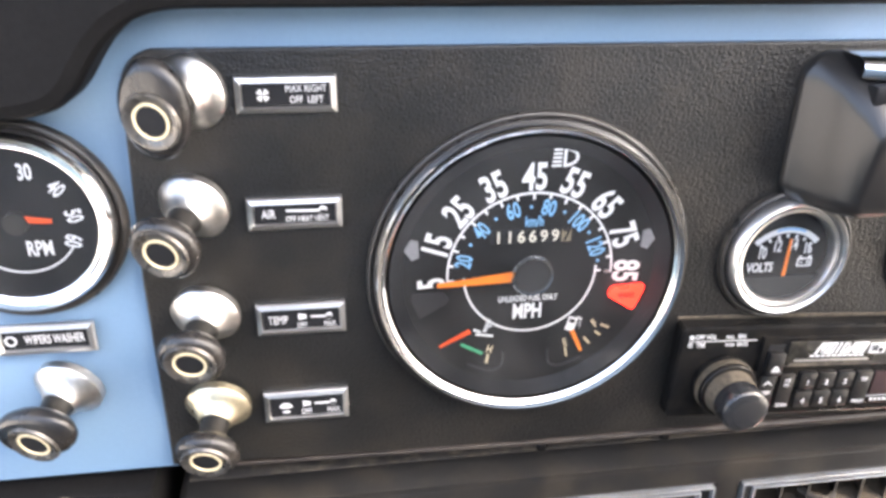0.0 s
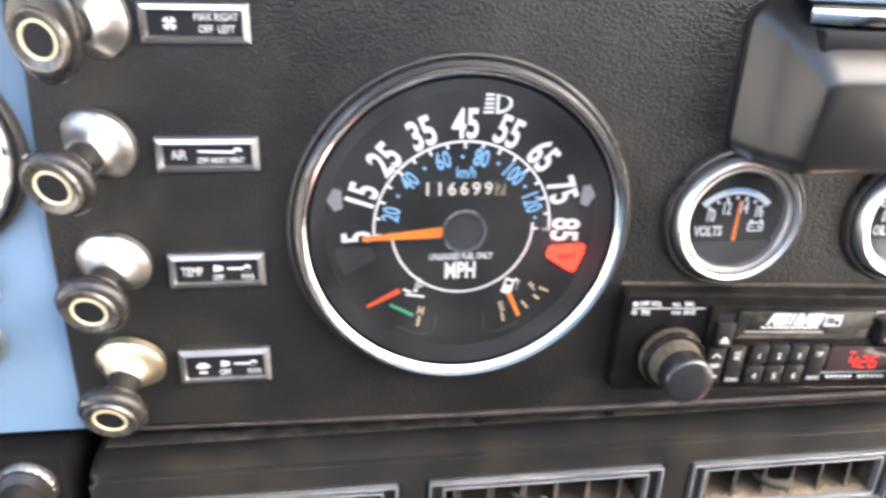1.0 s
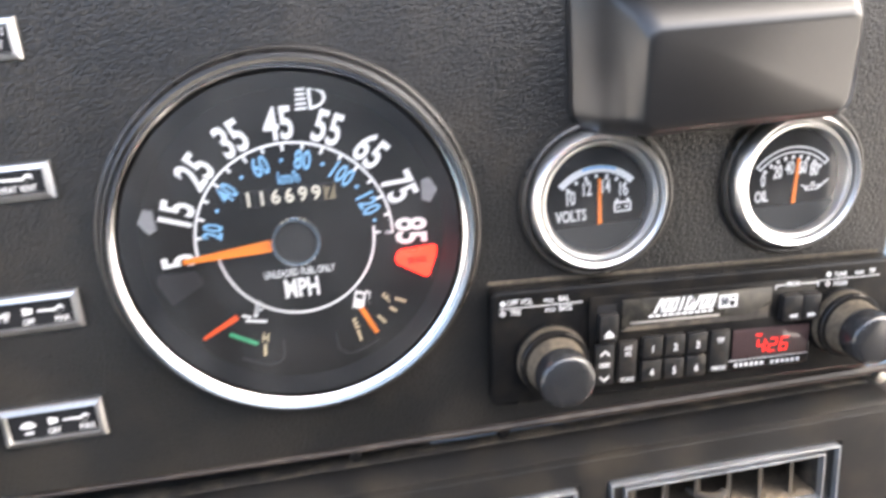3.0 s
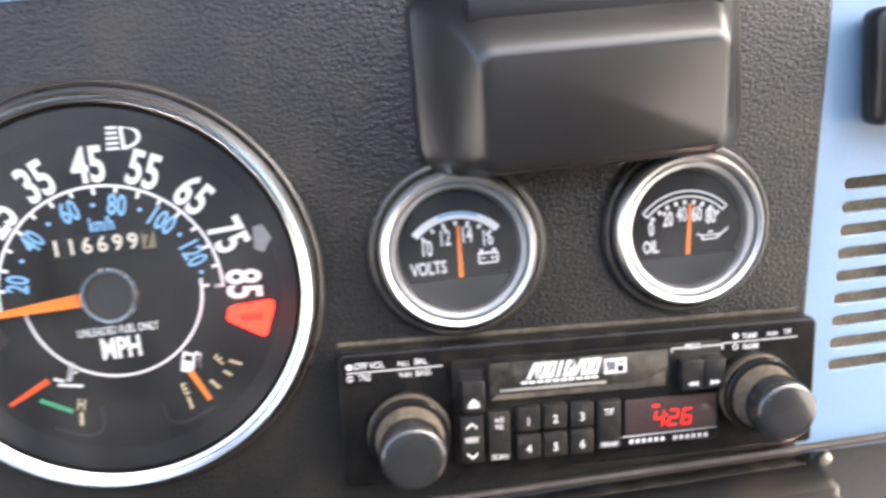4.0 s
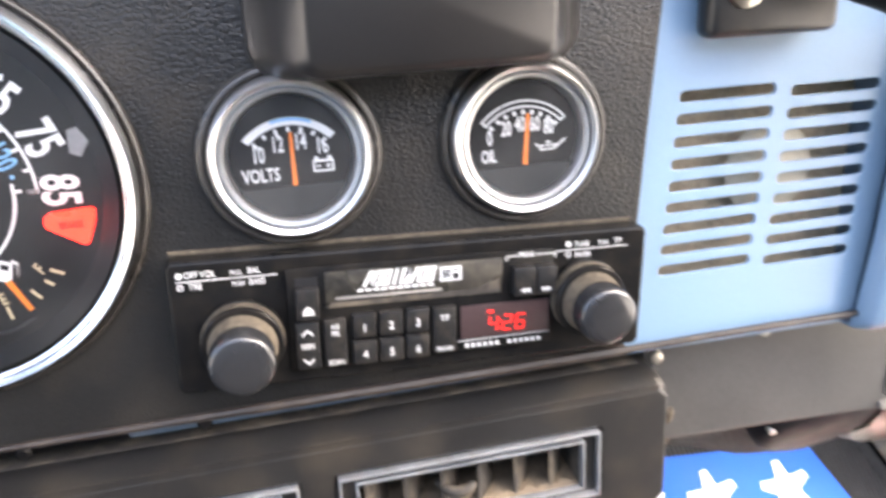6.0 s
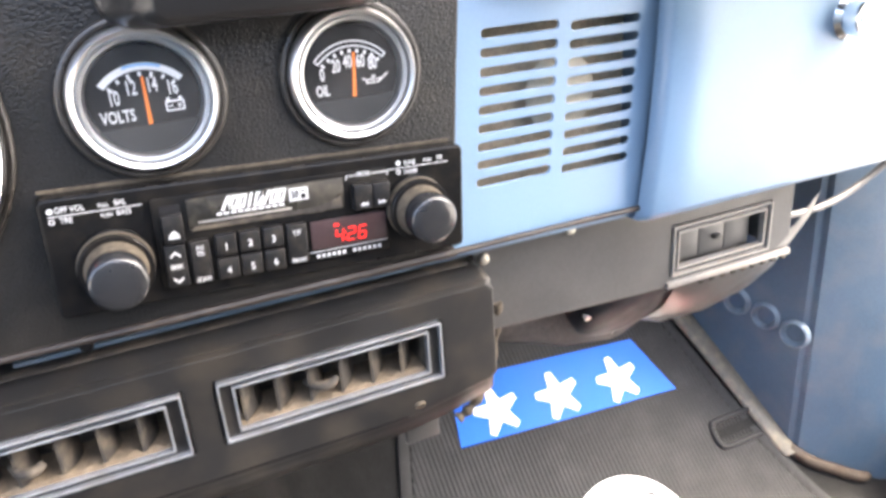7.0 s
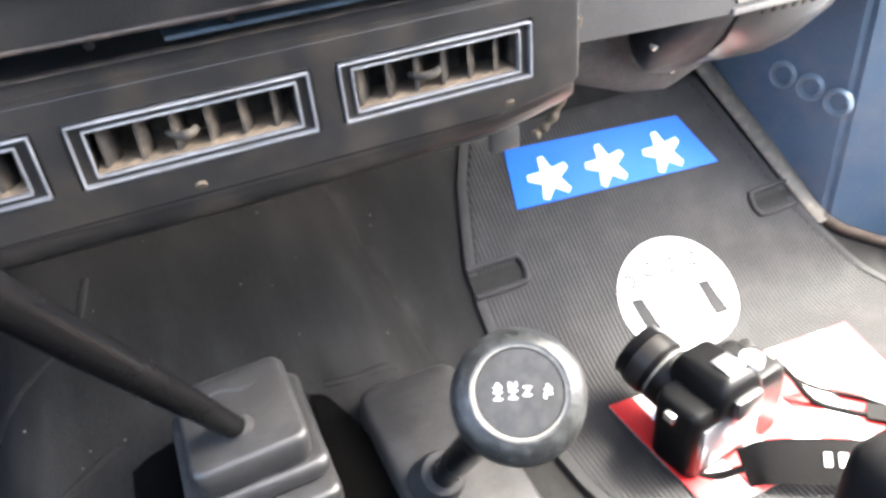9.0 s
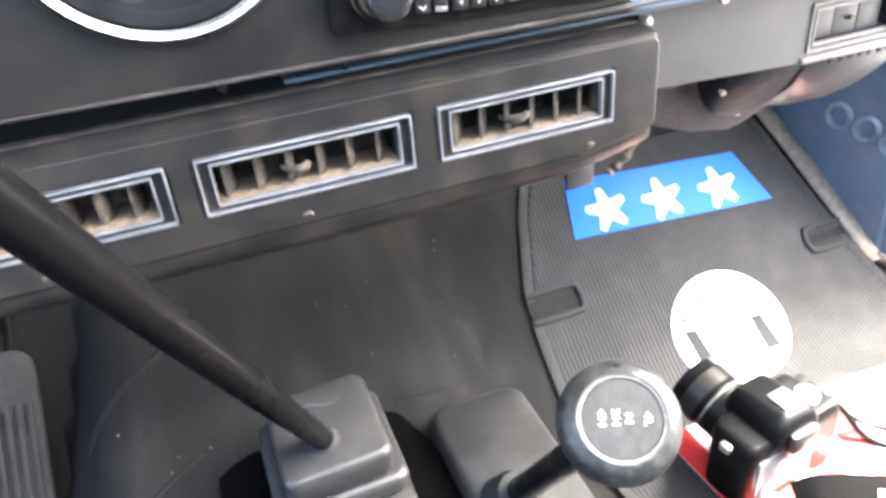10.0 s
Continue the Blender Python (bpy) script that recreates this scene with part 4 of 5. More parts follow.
for s, x, z, h in (("OFF VOL", 0.0114, -0.0048, 0.0023), ("TRE", 0.0096, -0.0091, 0.0022), ("PULL", 0.0236, -0.0050, 0.0016), ("BAL", 0.0297, -0.0047, 0.0022), ("PUSH", 0.0242, -0.0092, 0.0016), ("BASS", 0.0305, -0.0089, 0.0022), ("TUNE", 0.1532, -0.0052, 0.0020), ("FADER", 0.1538, -0.0094, 0.0019), ("PUSH", 0.1622, -0.0052, 0.0015), ("T/F", 0.1682, -0.0049, 0.0020)):
    text("marking", s, x, z, h, LETTER, radio, FYR, 0.82, bold=0.004)
plate("line", [seg(0.0034, -0.0071, 0.0376, -0.0069, 0.0003)], FYR, 0.0003, LETTER, radio)
plate("line", [seg(0.1428, -0.0073, 0.1724, -0.0070, 0.0003)], FYR, 0.0003, LETTER, radio)
for x in (0.0045, 0.1478):
    plate("dot", [circle(x, -0.0049, 0.0011, 14)], FYR, 0.0003, LETTER, radio)
    plate("ring", [circle(x, -0.0091, 0.0011, 14), circle(x, -0.0091, 0.0007, 14)], FYR, 0.0003, LETTER, radio)
for x, z in ((0.0240, -0.0296), (0.1546, -0.0258)):
    at = Matrix.Translation((x, RY, z))
    k = part("tuning_collar", lathe([(0.0, 0.0), (0.0150, 0.0), (0.0152, 0.0010), (0.0150, 0.0030), (0.0140, 0.0034), (0.0140, 0.0062), (0.0143, 0.0066), (0.0143, 0.0086), (0.0138, 0.0092), (0.0, 0.0092)], 48, m=at), RADIO_FACE, radio, "outer tuning collar")
    part("dust_ring", lathe([(0.0143, 0.0030), (0.0145, 0.0036), (0.0145, 0.0062), (0.0140, 0.0066)], 48, m=at), TANDUST, k, "tan dust caked round the collar")
    part("dust_ring", lathe([(0.0122, 0.0090), (0.0117, 0.0100), (0.0114, 0.0150), (0.0108, 0.0158)], 48, m=at), TANDUST, k, "tan dust caked round the shaft")
    part("control_knob", lathe([(0.0100, 0.0152), (0.0108, 0.0154), (0.0111, 0.0166), (0.0111, 0.0230), (0.0109, 0.0241), (0.0103, 0.0249), (0.0093, 0.0254), (0.0060, 0.0258), (0.0, 0.0259)], 72, m=at), KNOBGLOSS, radio, "round black knob with a slick face")
bm = box(0.0735, 0.250, -0.0004, 0.0002, 0.5058, 0.5072)
bmesh.ops.transform(bm, matrix=Matrix.Translation((0.16, 0, 0.507)) @ Matrix.Rotation(radians(2.86), 4, "Y") @ Matrix.Translation((-0.16, 0, -0.507)), verts=bm.verts)
tagged(part("dust_line", bm, TANDUST), "brown dust settled along the radio opening", "dust", kind="stuff")


# ---- ashtray above the gauges ----
ash = thing("ashtray", "black moulded ashtray with chrome lid under the dash pad", "ashtray")
rings = ((0.001, 0.1100, 0.2275, 0.5668, 0.6335, 0.012), (-0.0028, 0.1102, 0.2273, 0.5668, 0.6335, 0.012), (-0.0040, 0.1112, 0.2262, 0.5672, 0.6330, 0.012), (-0.0062, 0.1140, 0.2232, 0.5672, 0.6318, 0.010),
         (-0.0160, 0.1190, 0.2178, 0.5676, 0.6262, 0.009), (-0.0235, 0.1228, 0.2140, 0.5682, 0.6200, 0.009), (-0.0262, 0.1248, 0.2118, 0.5688, 0.6170, 0.008), (-0.0294, 0.1272, 0.2092, 0.5698, 0.6082, 0.006), (-0.0304, 0.1282, 0.2082, 0.5705, 0.6062, 0.005), (-0.0310, 0.1296, 0.2068, 0.5720, 0.6046, 0.004))
bm = bmesh.new()
vr = []
for y, x0, x1, z0, z1, r in rings:
    vr.append([bm.verts.new((x, y - (0.16 * (z - 0.588) if y < -0.029 else 0.0), z)) for x, z in rrect(x0, x1, z0, z1, r, 6)])
for p, q in zip(vr, vr[1:]):
    for i in range(len(p)):
        j = (i + 1) % len(p)
        bm.faces.new((p[i], p[j], q[j], q[i]))
bm.faces.new(vr[-1])
part("body", bm, ASHBLK, ash, smooth=42)
# Solid black block paints in the shade below the lid.
part("mouth", box(0.1265, 0.2105, -0.0262, -0.004, 0.6150, 0.6240, 0.002), DIAL, ash, "black block standing in for the shaded gap under the lid")
lid = bmesh.new()
x0, x1 = 0.1245, 0.2125
cols = []
for k in range(13):
    x = x0 + (x1 - x0) * k / 12
    bow = 1 - (2 * k / 12 - 1) ** 4
    cols.append([lid.verts.new((x, y, z)) for y, z in ((-0.003, 0.6340), (-0.014 - 0.006 * bow, 0.6335), (-0.018 - 0.0085 * bow, 0.6318), (-0.019 - 0.0095 * bow, 0.6290), (-0.018 - 0.009 * bow, 0.6255), (-0.014 - 0.008 * bow, 0.6250))])
for p, q in zip(cols, cols[1:]):
    for i in range(5):
        lid.faces.new((p[i], p[i + 1], q[i + 1], q[i]))
part("lid", lid, CHROME, ash, "chrome lid", smooth=60)


# ---- grab bar and its bracket ----
grab = thing("grab_bar", "black grab bar bolted to the dashboard", "grab handle")
part("bracket", box(0.2750, 0.330, -0.011, 0.001, 0.5700, 0.6120, 0.004, 3), PLASTIC, grab, "black rubber bracket")
bolt = part("bolt", lathe([(0.0, 0.0150), (0.0045, 0.0145), (0.0075, 0.0125), (0.0082, 0.0100)], 32, m=Matrix.Translation((0.2885, 0, 0.5882))), BOLT, grab, "domed star-drive bolt")
star = []
for k in range(12):
    r = 0.0030 if k % 2 else 0.0020
    star.append((0.2890 + r * math.cos(k * math.pi / 6), 0.5880 + r * math.sin(k * math.pi / 6)))
# Black star plate on the dome, painting in the shade of a recess.
plate("recess_shade", [star], -0.0155, 0.001, STEELBLK, bolt)
part("bar", tube(smooth_path([(0.318, -0.008, 0.600), (0.325, -0.035, 0.592), (0.36, -0.052, 0.580), (0.48, -0.056, 0.577), (0.62, -0.050, 0.585), (0.66, -0.02, 0.60), (0.665, 0.004, 0.60)]), 0.0135, 14), PADDING, grab)

# ---- glove box ----
glove = thing("glove_box", "light blue steel glove box door with a chrome latch", "glove box")
prof = [(0.4365, 0.012), (0.4355, -0.004), (0.4375, -0.0085), (0.442, -0.0105), (0.48, -0.0125), (0.53, -0.0120), (0.59, -0.0085), (0.625, -0.004), (0.632, 0.006)]
bm = bmesh.new()
cols = []
for x in (0.3690, 0.3700, 0.3735, 0.40, 0.47, 0.54, 0.60, 0.648, 0.652, 0.653):
    inn = 0.010 if x in (0.3690, 0.653) else (0.003 if x in (0.3700, 0.652) else (0.0004 if x in (0.3735, 0.648) else 0.0))
    cols.append([bm.verts.new((x + lean(z) * (1 if x < 0.45 else 0.6), y + inn, z)) for z, y in prof])
for p, q in zip(cols, cols[1:]):
    for i in range(len(prof) - 1):
        bm.faces.new((p[i], p[i + 1], q[i + 1], q[i]))
part("door", bm, BLUE, glove, smooth=50)
latch = part("latch", lathe([(0.0130, 0.0), (0.0132, 0.003), (0.0105, 0.006), (0.0105, 0.014), (0.0095, 0.016), (0.0, 0.0155)], 32, m=Matrix.Translation((0.497, -0.011, 0.5335))), CHROME, glove, "round chrome push latch")
part("latch_bar", box(0.488, 0.516, -0.0295, -0.0260, 0.5318, 0.5352, 0.001), CHROME, latch)
# Solid strip; its darker blue paints in the shade of the door gap.
part("surround", box(0.3655, 0.372, 0.004, 0.02, 0.4365, 0.655), TUB, glove, "strip beside the door, shade put into its darker blue")
part("box", box(0.38, 0.645, 0.01, 0.22, 0.437, 0.63, 0.004), PADDING, glove, "dark glove box liner")
tagged(part("dash_end", box(0.655, 0.70, 0.0, 0.03, 0.438, 0.65, 0.004), BLUE), "light blue end of the dashboard", "dashboard end")


# ---- air outlet pod below the dashboard ----
pod = thing("air_outlet_pod", "long charcoal plastic air outlet pod with three louvred vents", "air vent")
PX0, PX1, PY0 = -0.1640, 0.2685, -0.0045
VENTS = ((-0.1425, -0.0260), (-0.0110, 0.1070), (0.1228, 0.2362))
loops = [[(PX0, 0.3600), (PX0 + 0.002, 0.3580), (0.05, 0.3545), (0.215, 0.3565), (PX1 - 0.004, 0.3655), (PX1, 0.3690), (PX1, 0.4200), (PX1 - 0.004, 0.4240), (PX0 + 0.004, 0.4240), (PX0, 0.4200)]]
for x0, x1 in VENTS:
    loops.append(rrect(x0 - 0.001, x1 + 0.001, 0.3760, 0.4104, 0.0015, 2))
plate("front", loops, PY0, 0.006, POD_MAT, pod, bev=0.0012)
prof = [(0.10, 0.4285), (0.012, 0.4290), (0.002, 0.4285), (-0.0045, 0.4265), (PY0 + 0.0002, 0.4215)]
prof2 = [(PY0 + 0.0002, 0.3610), (PY0 + 0.0010, 0.3565), (-0.0030, 0.3490), (0.010, 0.3400), (0.03, 0.3350), (0.10, 0.3330)]


def shell(prof, columns):
    """A moulded skin swept along x; columns: x, how far it draws in, how far it lifts."""
    bm = bmesh.new()
    cs = []
    for x, k, up in columns:
        cs.append([bm.verts.new((x, y + k, z + up - math.copysign(k * 0.6, z - 0.385))) for y, z in prof])
    for p, q in zip(cs, cs[1:]):
        for i in range(len(prof) - 1):
            bm.faces.new((p[i], p[i + 1], q[i + 1], q[i]))
    return bm


ENDS = [(PX0, 0.004, 0), (PX0 + 0.002, 0.001, 0), (PX0 + 0.006, 0.0, 0)]
part("top_cover", shell(prof, ENDS + [(PX1 - 0.006, 0.0, 0), (PX1 - 0.002, 0.001, 0), (PX1, 0.004, 0)]), POD_MAT, pod, smooth=60)
part("under_cover", shell(prof2, ENDS + [(0.05, 0.0, -0.003), (0.213, 0.0, -0.001), (0.240, 0.0, 0.003), (PX1 - 0.006, 0.0, 0.008), (PX1 - 0.002, 0.001, 0.009), (PX1, 0.004, 0.011)]), POD_MAT, pod, smooth=60)
for x0, x1 in ((PX0 + 0.0035, PX0 + 0.006), (PX1 - 0.006, PX1 - 0.0035)):
    bm = bmesh.new()
    ends = [[bm.verts.new((x, y + 0.002, 0.385 + (z - 0.385) * (0.96 if z > 0.385 or x < 0 else 0.66))) for y, z in prof + prof2] for x in (x0, x1)]
    for q in ends:
        bm.faces.new(q)
    for i in range(len(ends[0])):
        j = (i + 1) % len(ends[0])
        bm.faces.new((ends[0][i], ends[0][j], ends[1][j], ends[1][i]))
    part("end_cap", bm, POD_MAT, pod)
# Darker strip laid on the face; its colour stands for shade in the crease.
part("groove_shade", box(PX0 + 0.004, 0.214, PY0 - 0.0004, PY0 + 0.001, 0.3582, 0.3590), PADDING, pod)
for x in (-0.095, 0.0415, 0.2215):
    part("screw", lathe([(0.0, 0.002), (0.0030, 0.0016), (0.0038, 0.0)], 16, m=Matrix.Translation((x, PY0 + 0.0012, 0.3630)) @ Matrix.Rotation(radians(30), 4, "X")), TANDUST, pod, "small zinc screw")


def vent(x0, x1, z0, z1, y, n, turn, parent):
    v = part("vent", box(x0, x1, y + 0.028, y + 0.030, z0, z1), DUSTY, parent, "dusty louvred vent with worn silver trim")

    def ring(nm, i0, i1, ya, yb, material):
        (a0, b0), (a1, b1) = i0, i1
        plate(nm, [rrect(x0 + a0, x1 - a0, z0 + b0, z1 - b0, 0.0008, 2), rrect(x0 + a1, x1 - a1, z0 + b1, z1 - b1, 0.0006, 2)], ya, yb - ya, material, v, bev=0.0003)

    ring("outer_trim", (0.0, 0.0), (0.0011, 0.0011), y - 0.0020, y + 0.004, TRIMSILVER)
    ring("recess", (0.0010, 0.0010), (0.0070, 0.0040), y + 0.0014, y + 0.006, POD_MAT)
    ring("inner_trim", (0.0068, 0.0037), (0.0079, 0.0048), y - 0.0010, y + 0.005, TRIMSILVER)
    zm, hz = (z0 + z1) / 2, (z1 - z0) / 2 - 0.0046
    for k in range(n):
        x = x0 + 0.0080 + (x1 - x0 - 0.0160) * (k + 0.5) / n
        bm = bmesh.new()
        rows = []
        for j in range(7):
            f = j / 6
            dx, dy = 0.0085 * math.sin(radians(turn)) * (f - 0.5) * 2 + 0.0012 * math.sin(math.pi * f), 0.0085 * (f - 0.5) * 2
            rows.append([bm.verts.new((x + dx + sx * 0.0007, y + 0.012 + dy, zm + sz * hz)) for sx, sz in ((-1, -1), (1, -1), (1, 1), (-1, 1))])
        for p, q in zip(rows, rows[1:]):
            for i in range(4):
                bm.faces.new((p[i], p[(i + 1) % 4], q[(i + 1) % 4], q[i]))
        bm.faces.new(rows[0])
        bm.faces.new(rows[-1])
        part("louvre", bm, DUSTY, v)
    for zz in (z0 + 0.0046, z1 - 0.0046):
        part("duct_side", box(x0 + 0.007, x1 - 0.007, y + 0.003, y + 0.028, zz - 0.0004, zz + 0.0004), DIRT if zz < zm else PLASTIC, v)
    for xx in (x0 + 0.0076, x1 - 0.0076):
        part("duct_side", box(xx - 0.0004, xx + 0.0004, y + 0.003, y + 0.028, z0 + 0.005, z1 - 0.005), DUSTY, v)
    # ragged drift of dust on the floor of the duct
    drift = bmesh.new()
    top = [drift.verts.new((x0 + 0.0085 + (x1 - x0 - 0.017) * j / 40, y + 0.0045 + 0.0015 * math.sin(j * 1.9), z0 + 0.0058 + 0.0012 * abs(math.sin(j * 0.83 + x0 * 90)))) for j in range(41)]
    low = [drift.verts.new((w.co.x, y + 0.002, z0 + 0.0050)) for w in top]
    back = [drift.verts.new((w.co.x, y + 0.016, z0 + 0.0052)) for w in top]
    for j in range(40):
        drift.faces.new((low[j], low[j + 1], top[j + 1], top[j]))
        drift.faces.new((top[j], top[j + 1], back[j + 1], back[j]))
    part("dust_drift", drift, DIRT, v, "tan dust lying in the duct")
    xc = x0 + (x1 - x0) * 0.44
    part("tab", tube(smooth_path([(xc - 0.0075, y + 0.010, zm - 0.0018), (xc - 0.003, y + 0.001, zm - 0.0012), (xc + 0.003, y - 0.0015, zm - 0.0002), (xc + 0.0065, y + 0.0005, zm + 0.0014)], 4), [0.0016 + 0.0009 * math.sin(math.pi * k / 12) for k in range(13)], 10), DUSTY, v, "dusty adjusting tab")
    return v


for (x0, x1), turn in zip(VENTS, (20, 24, 38)):
    vent(x0, x1, 0.3770, 0.4094, PY0, 6, turn, pod)
part("hanger", tube(smooth_path([(0.2835, 0.022, 0.396), (0.2850, 0.028, 0.376), (0.2810, 0.030, 0.351), (0.2745, 0.031, 0.333), (0.2660, 0.032, 0.323), (0.2590, 0.033, 0.318)]), [0.0030 + 0.0008 * math.sin(k) for k in range(41)], 12), TANDUST, pod, "dusty bent hanger strap")
part("tab", box(0.222, 0.244, 0.026, 0.030, 0.3160, 0.3330, 0.002, 2), GREYMETAL, pod, "grey metal tab")
tagged(part("dust_ledge", box(-0.16, 0.262, 0.012, 0.020, 0.4286, 0.4296, 0.0004), DUSTY), "brown dust lying on the pod", "dust", kind="stuff")
left_box = thing("switch_box", "black box with chrome knobs under the dash", "switch box")
part("housing", box(-0.34, -0.172, -0.006, 0.08, 0.36, 0.441, 0.003), PADDING, left_box)
for x in (-0.188, -0.232):
    at = Matrix.Translation((x, -0.006, 0.4250))
    c = part("control", lathe([(0.0118, 0.0), (0.0112, 0.005), (0.0078, 0.0075), (0.0072, 0.018), (0.0, 0.019)], 32, m=at), PLASTIC, left_box, "black push control")
    part("rim", lathe([(0.0130, 0.0), (0.0132, 0.0030), (0.0124, 0.0044), (0.0114, 0.0036)], 48, m=at, ribs=1, depth=0.0005), CONE, c, "toothed chrome rim")
part("rust_spot", lathe([(0.0, 0.0006), (0.0035, 0.0004), (0.005, 0.0)], 10, m=Matrix.Translation((-0.210, -0.0062, 0.4375))), RUST, left_box, "orange rust spot")

# ---- evaporator box below the glove box ----
evap = thing("air_box", "dark grey metal air box under the glove box", "air box")
EY = 0.022
plate("front", [[(0.270, 0.4330), (0.512, 0.4300), (0.512, 0.3850), (0.500, 0.3760), (0.406, 0.3720), (0.270, 0.3790)], rrect(0.4090, 0.4925, 0.3790, 0.4145, 0.001, 1)], EY, 0.004, GREYMETAL, evap, bev=0.0008)
part("case", box(0.270, 0.405, EY + 0.003, 0.20, 0.380, 0.432), GREYMETAL, evap)
part("case", box(0.494, 0.512, EY + 0.003, 0.20, 0.383, 0.429), GREYMETAL, evap)
part("case_roof", box(0.405, 0.494, EY + 0.003, 0.20, 0.4155, 0.429), GREYMETAL, evap)
aux = part("vent", box(0.4095, 0.4920, EY + 0.020, EY + 0.022, 0.3795, 0.4140), DUSTY, evap, "closed vent with worn silver trim")
for i0, i1, ya, mt in ((0.0, 0.0014, -0.0018, WORNTRIM), (0.0013, 0.0044, 0.0010, GREYMETAL), (0.0042, 0.0056, -0.0010, WORNTRIM)):
    plate("trim_ring", [rrect(0.4095 + i0, 0.4920 - i0, 0.3795 + i0, 0.4140 - i0, 0.0008, 2), rrect(0.4095 + i1, 0.4920 - i1, 0.3795 + i1, 0.4140 - i1, 0.0006, 2)], EY + ya, 0.005, mt, aux, bev=0.0003)
for k in range(3):
    x = 0.4155 + 0.0215 * k
    part("flap", box(x, x + 0.0208, EY + 0.006, EY + 0.0075, 0.3855, 0.4080, 0.0004), GREYMETAL, aux)
part("tab", box(0.4470, 0.4530, EY + 0.002, EY + 0.007, 0.3955, 0.3985, 0.001), PLASTIC, aux)
part("silver_lip", box(0.406, 0.512, EY - 0.0025, EY + 0.002, 0.3715, 0.3765, 0.0012), WORNTRIM, evap, "bright lower lip")
bm = bmesh.new()
cs = []
for x, k in ((0.420, 0.010), (0.430, 0.002), (0.47, 0.0), (0.497, 0.005), (0.520, 0.016), (0.540, 0.036)):
    cs.append([bm.verts.new((x, y, z + k)) for y, z in ((EY + 0.003, 0.374), (EY + 0.007, 0.357), (EY + 0.018, 0.337), (EY + 0.032, 0.324), (EY + 0.055, 0.315), (EY + 0.15, 0.312))])
for p, q in zip(cs, cs[1:]):
    for i in range(5):
        bm.faces.new((p[i], p[i + 1], q[i + 1], q[i]))
part("underside", bm, GREYMETAL, evap, smooth=60)
for k in range(9):
    x = 0.438 + 0.0092 * k
    part("rib", box(x, x + 0.0045, EY + 0.004, EY + 0.014, 0.365, 0.3715, 0.0008), DUSTY, evap)
for x in (0.333, 0.378, 0.276):
    part("screw", lathe([(0.0, 0.003), (0.0030, 0.0022), (0.0036, 0.0)], 16, m=Matrix.Translation((x, EY, 0.4300 if x > 0.3 else 0.425))), BOLT, evap)
tagged(part("hose", tube(smooth_path([(0.505, 0.06, 0.405), (0.575, 0.095, 0.362), (0.64, 0.10, 0.356), (0.69, 0.10, 0.370), (0.73, 0.085, 0.41)]), 0.0030, 12), HOSE), "thin grey vinyl hose beside the air box", "hose")

heater = thing("heater_box", "dusty dark heater housing with a round blower motor", "heater")
bm = bmesh.new()
cs = []
for x, r in ((0.288, 0.018), (0.306, 0.034), (0.345, 0.044), (0.385, 0.056), (0.425, 0.061), (0.45, 0.052), (0.50, 0.034), (0.52, 0.012)):
    cs.append([bm.verts.new((x, 0.124 + 0.054 * math.cos(a), 0.365 - r * 1.35 * math.sin(a))) for a in [math.pi * k / 10 for k in range(11)]])
for p, q in zip(cs, cs[1:]):
    for i in range(10):
        bm.faces.new((p[i], p[i + 1], q[i + 1], q[i]))
part("housing", bm, FELT, heater, "dusty grey felt-covered housing", smooth=60)
BLOW = Matrix.Translation((0.398, 0.054, 0.352)) @ Matrix.Rotation(radians(38), 4, "X")
part("motor", lathe([(0.0395, -0.040), (0.0400, -0.002), (0.0385, 0.005), (0.033, 0.0095), (0.018, 0.012), (0.0, 0.0125)], 48, m=BLOW), MOTORBLK, heater, "round black blower motor", smooth=60)
for u, w in ((-0.036, 0.006), (0.030, 0.020), (0.004, -0.037)):
    part("screw", lathe([(0.0, 0.0085), (0.0022, 0.0078), (0.0027, 0.004)], 12, m=BLOW @ Matrix.Translation((u, 0, w))), BOLT, heater, "small zinc screw")


# ---- rubber floor mat ----
def mat_z(y):
    return toe(y) + 0.0050


def table(pairs, y):
    for (ya, xa), (yb, xb) in zip(pairs, pairs[1:]):
        if y >= yb:
            return xa + (xb - xa) * (ya - y) / (ya - yb)
    return pairs[-1][1]


LEFT = ((0.30, 0.320), (0.288, 0.311), (0.254, 0.289), (0.19, 0.264), (0.168, 0.2610), (0.10, 0.2600), (-0.02, 0.268), (-0.15, 0.30), (-0.2, 0.31))
RIGHT = ((0.30, 0.610), (0.2735, 0.621), (0.17, 0.658), (0.12, 0.682), (0.06, 0.712), (-0.05, 0.735), (-0.2, 0.735))
floor_mat = thing("floor_mat", "grey ribbed rubber floor mat with stars and stripes", "floor mat")
bm = bmesh.new()
PITCH = 0.0046
xs = [0.255 + PITCH / 4 * k for k in range(int(0.485 / (PITCH / 4)))]
ys = span(0.292, -0.19, 70)
RIM = ((0.0, -0.004), (0.0010, 0.0010), (0.0030, 0.0016), (0.0100, 0.0016), (0.0115, 0.0))
grid = []
for y in ys:
    xl, xr = table(LEFT, y), table(RIGHT, y)
    fade = 0.0 if 0.292 - y < 0.009 else 1.0
    top = -0.004 if y > 0.2915 else 0.0
    row = [(xl + e, h) for e, h in RIM]
    for k, x in enumerate(xs):
        xx = min(max(x, xl + 0.0118), xr - 0.0118)
        row.append((xx, (0.0009 if k % 4 in (1, 2) and xx == x else 0.0) * fade))
    row += [(xr - e, h) for e, h in reversed(RIM)]
    grid.append([bm.verts.new((x, y, mat_z(y) + h + top)) for x, h in row])
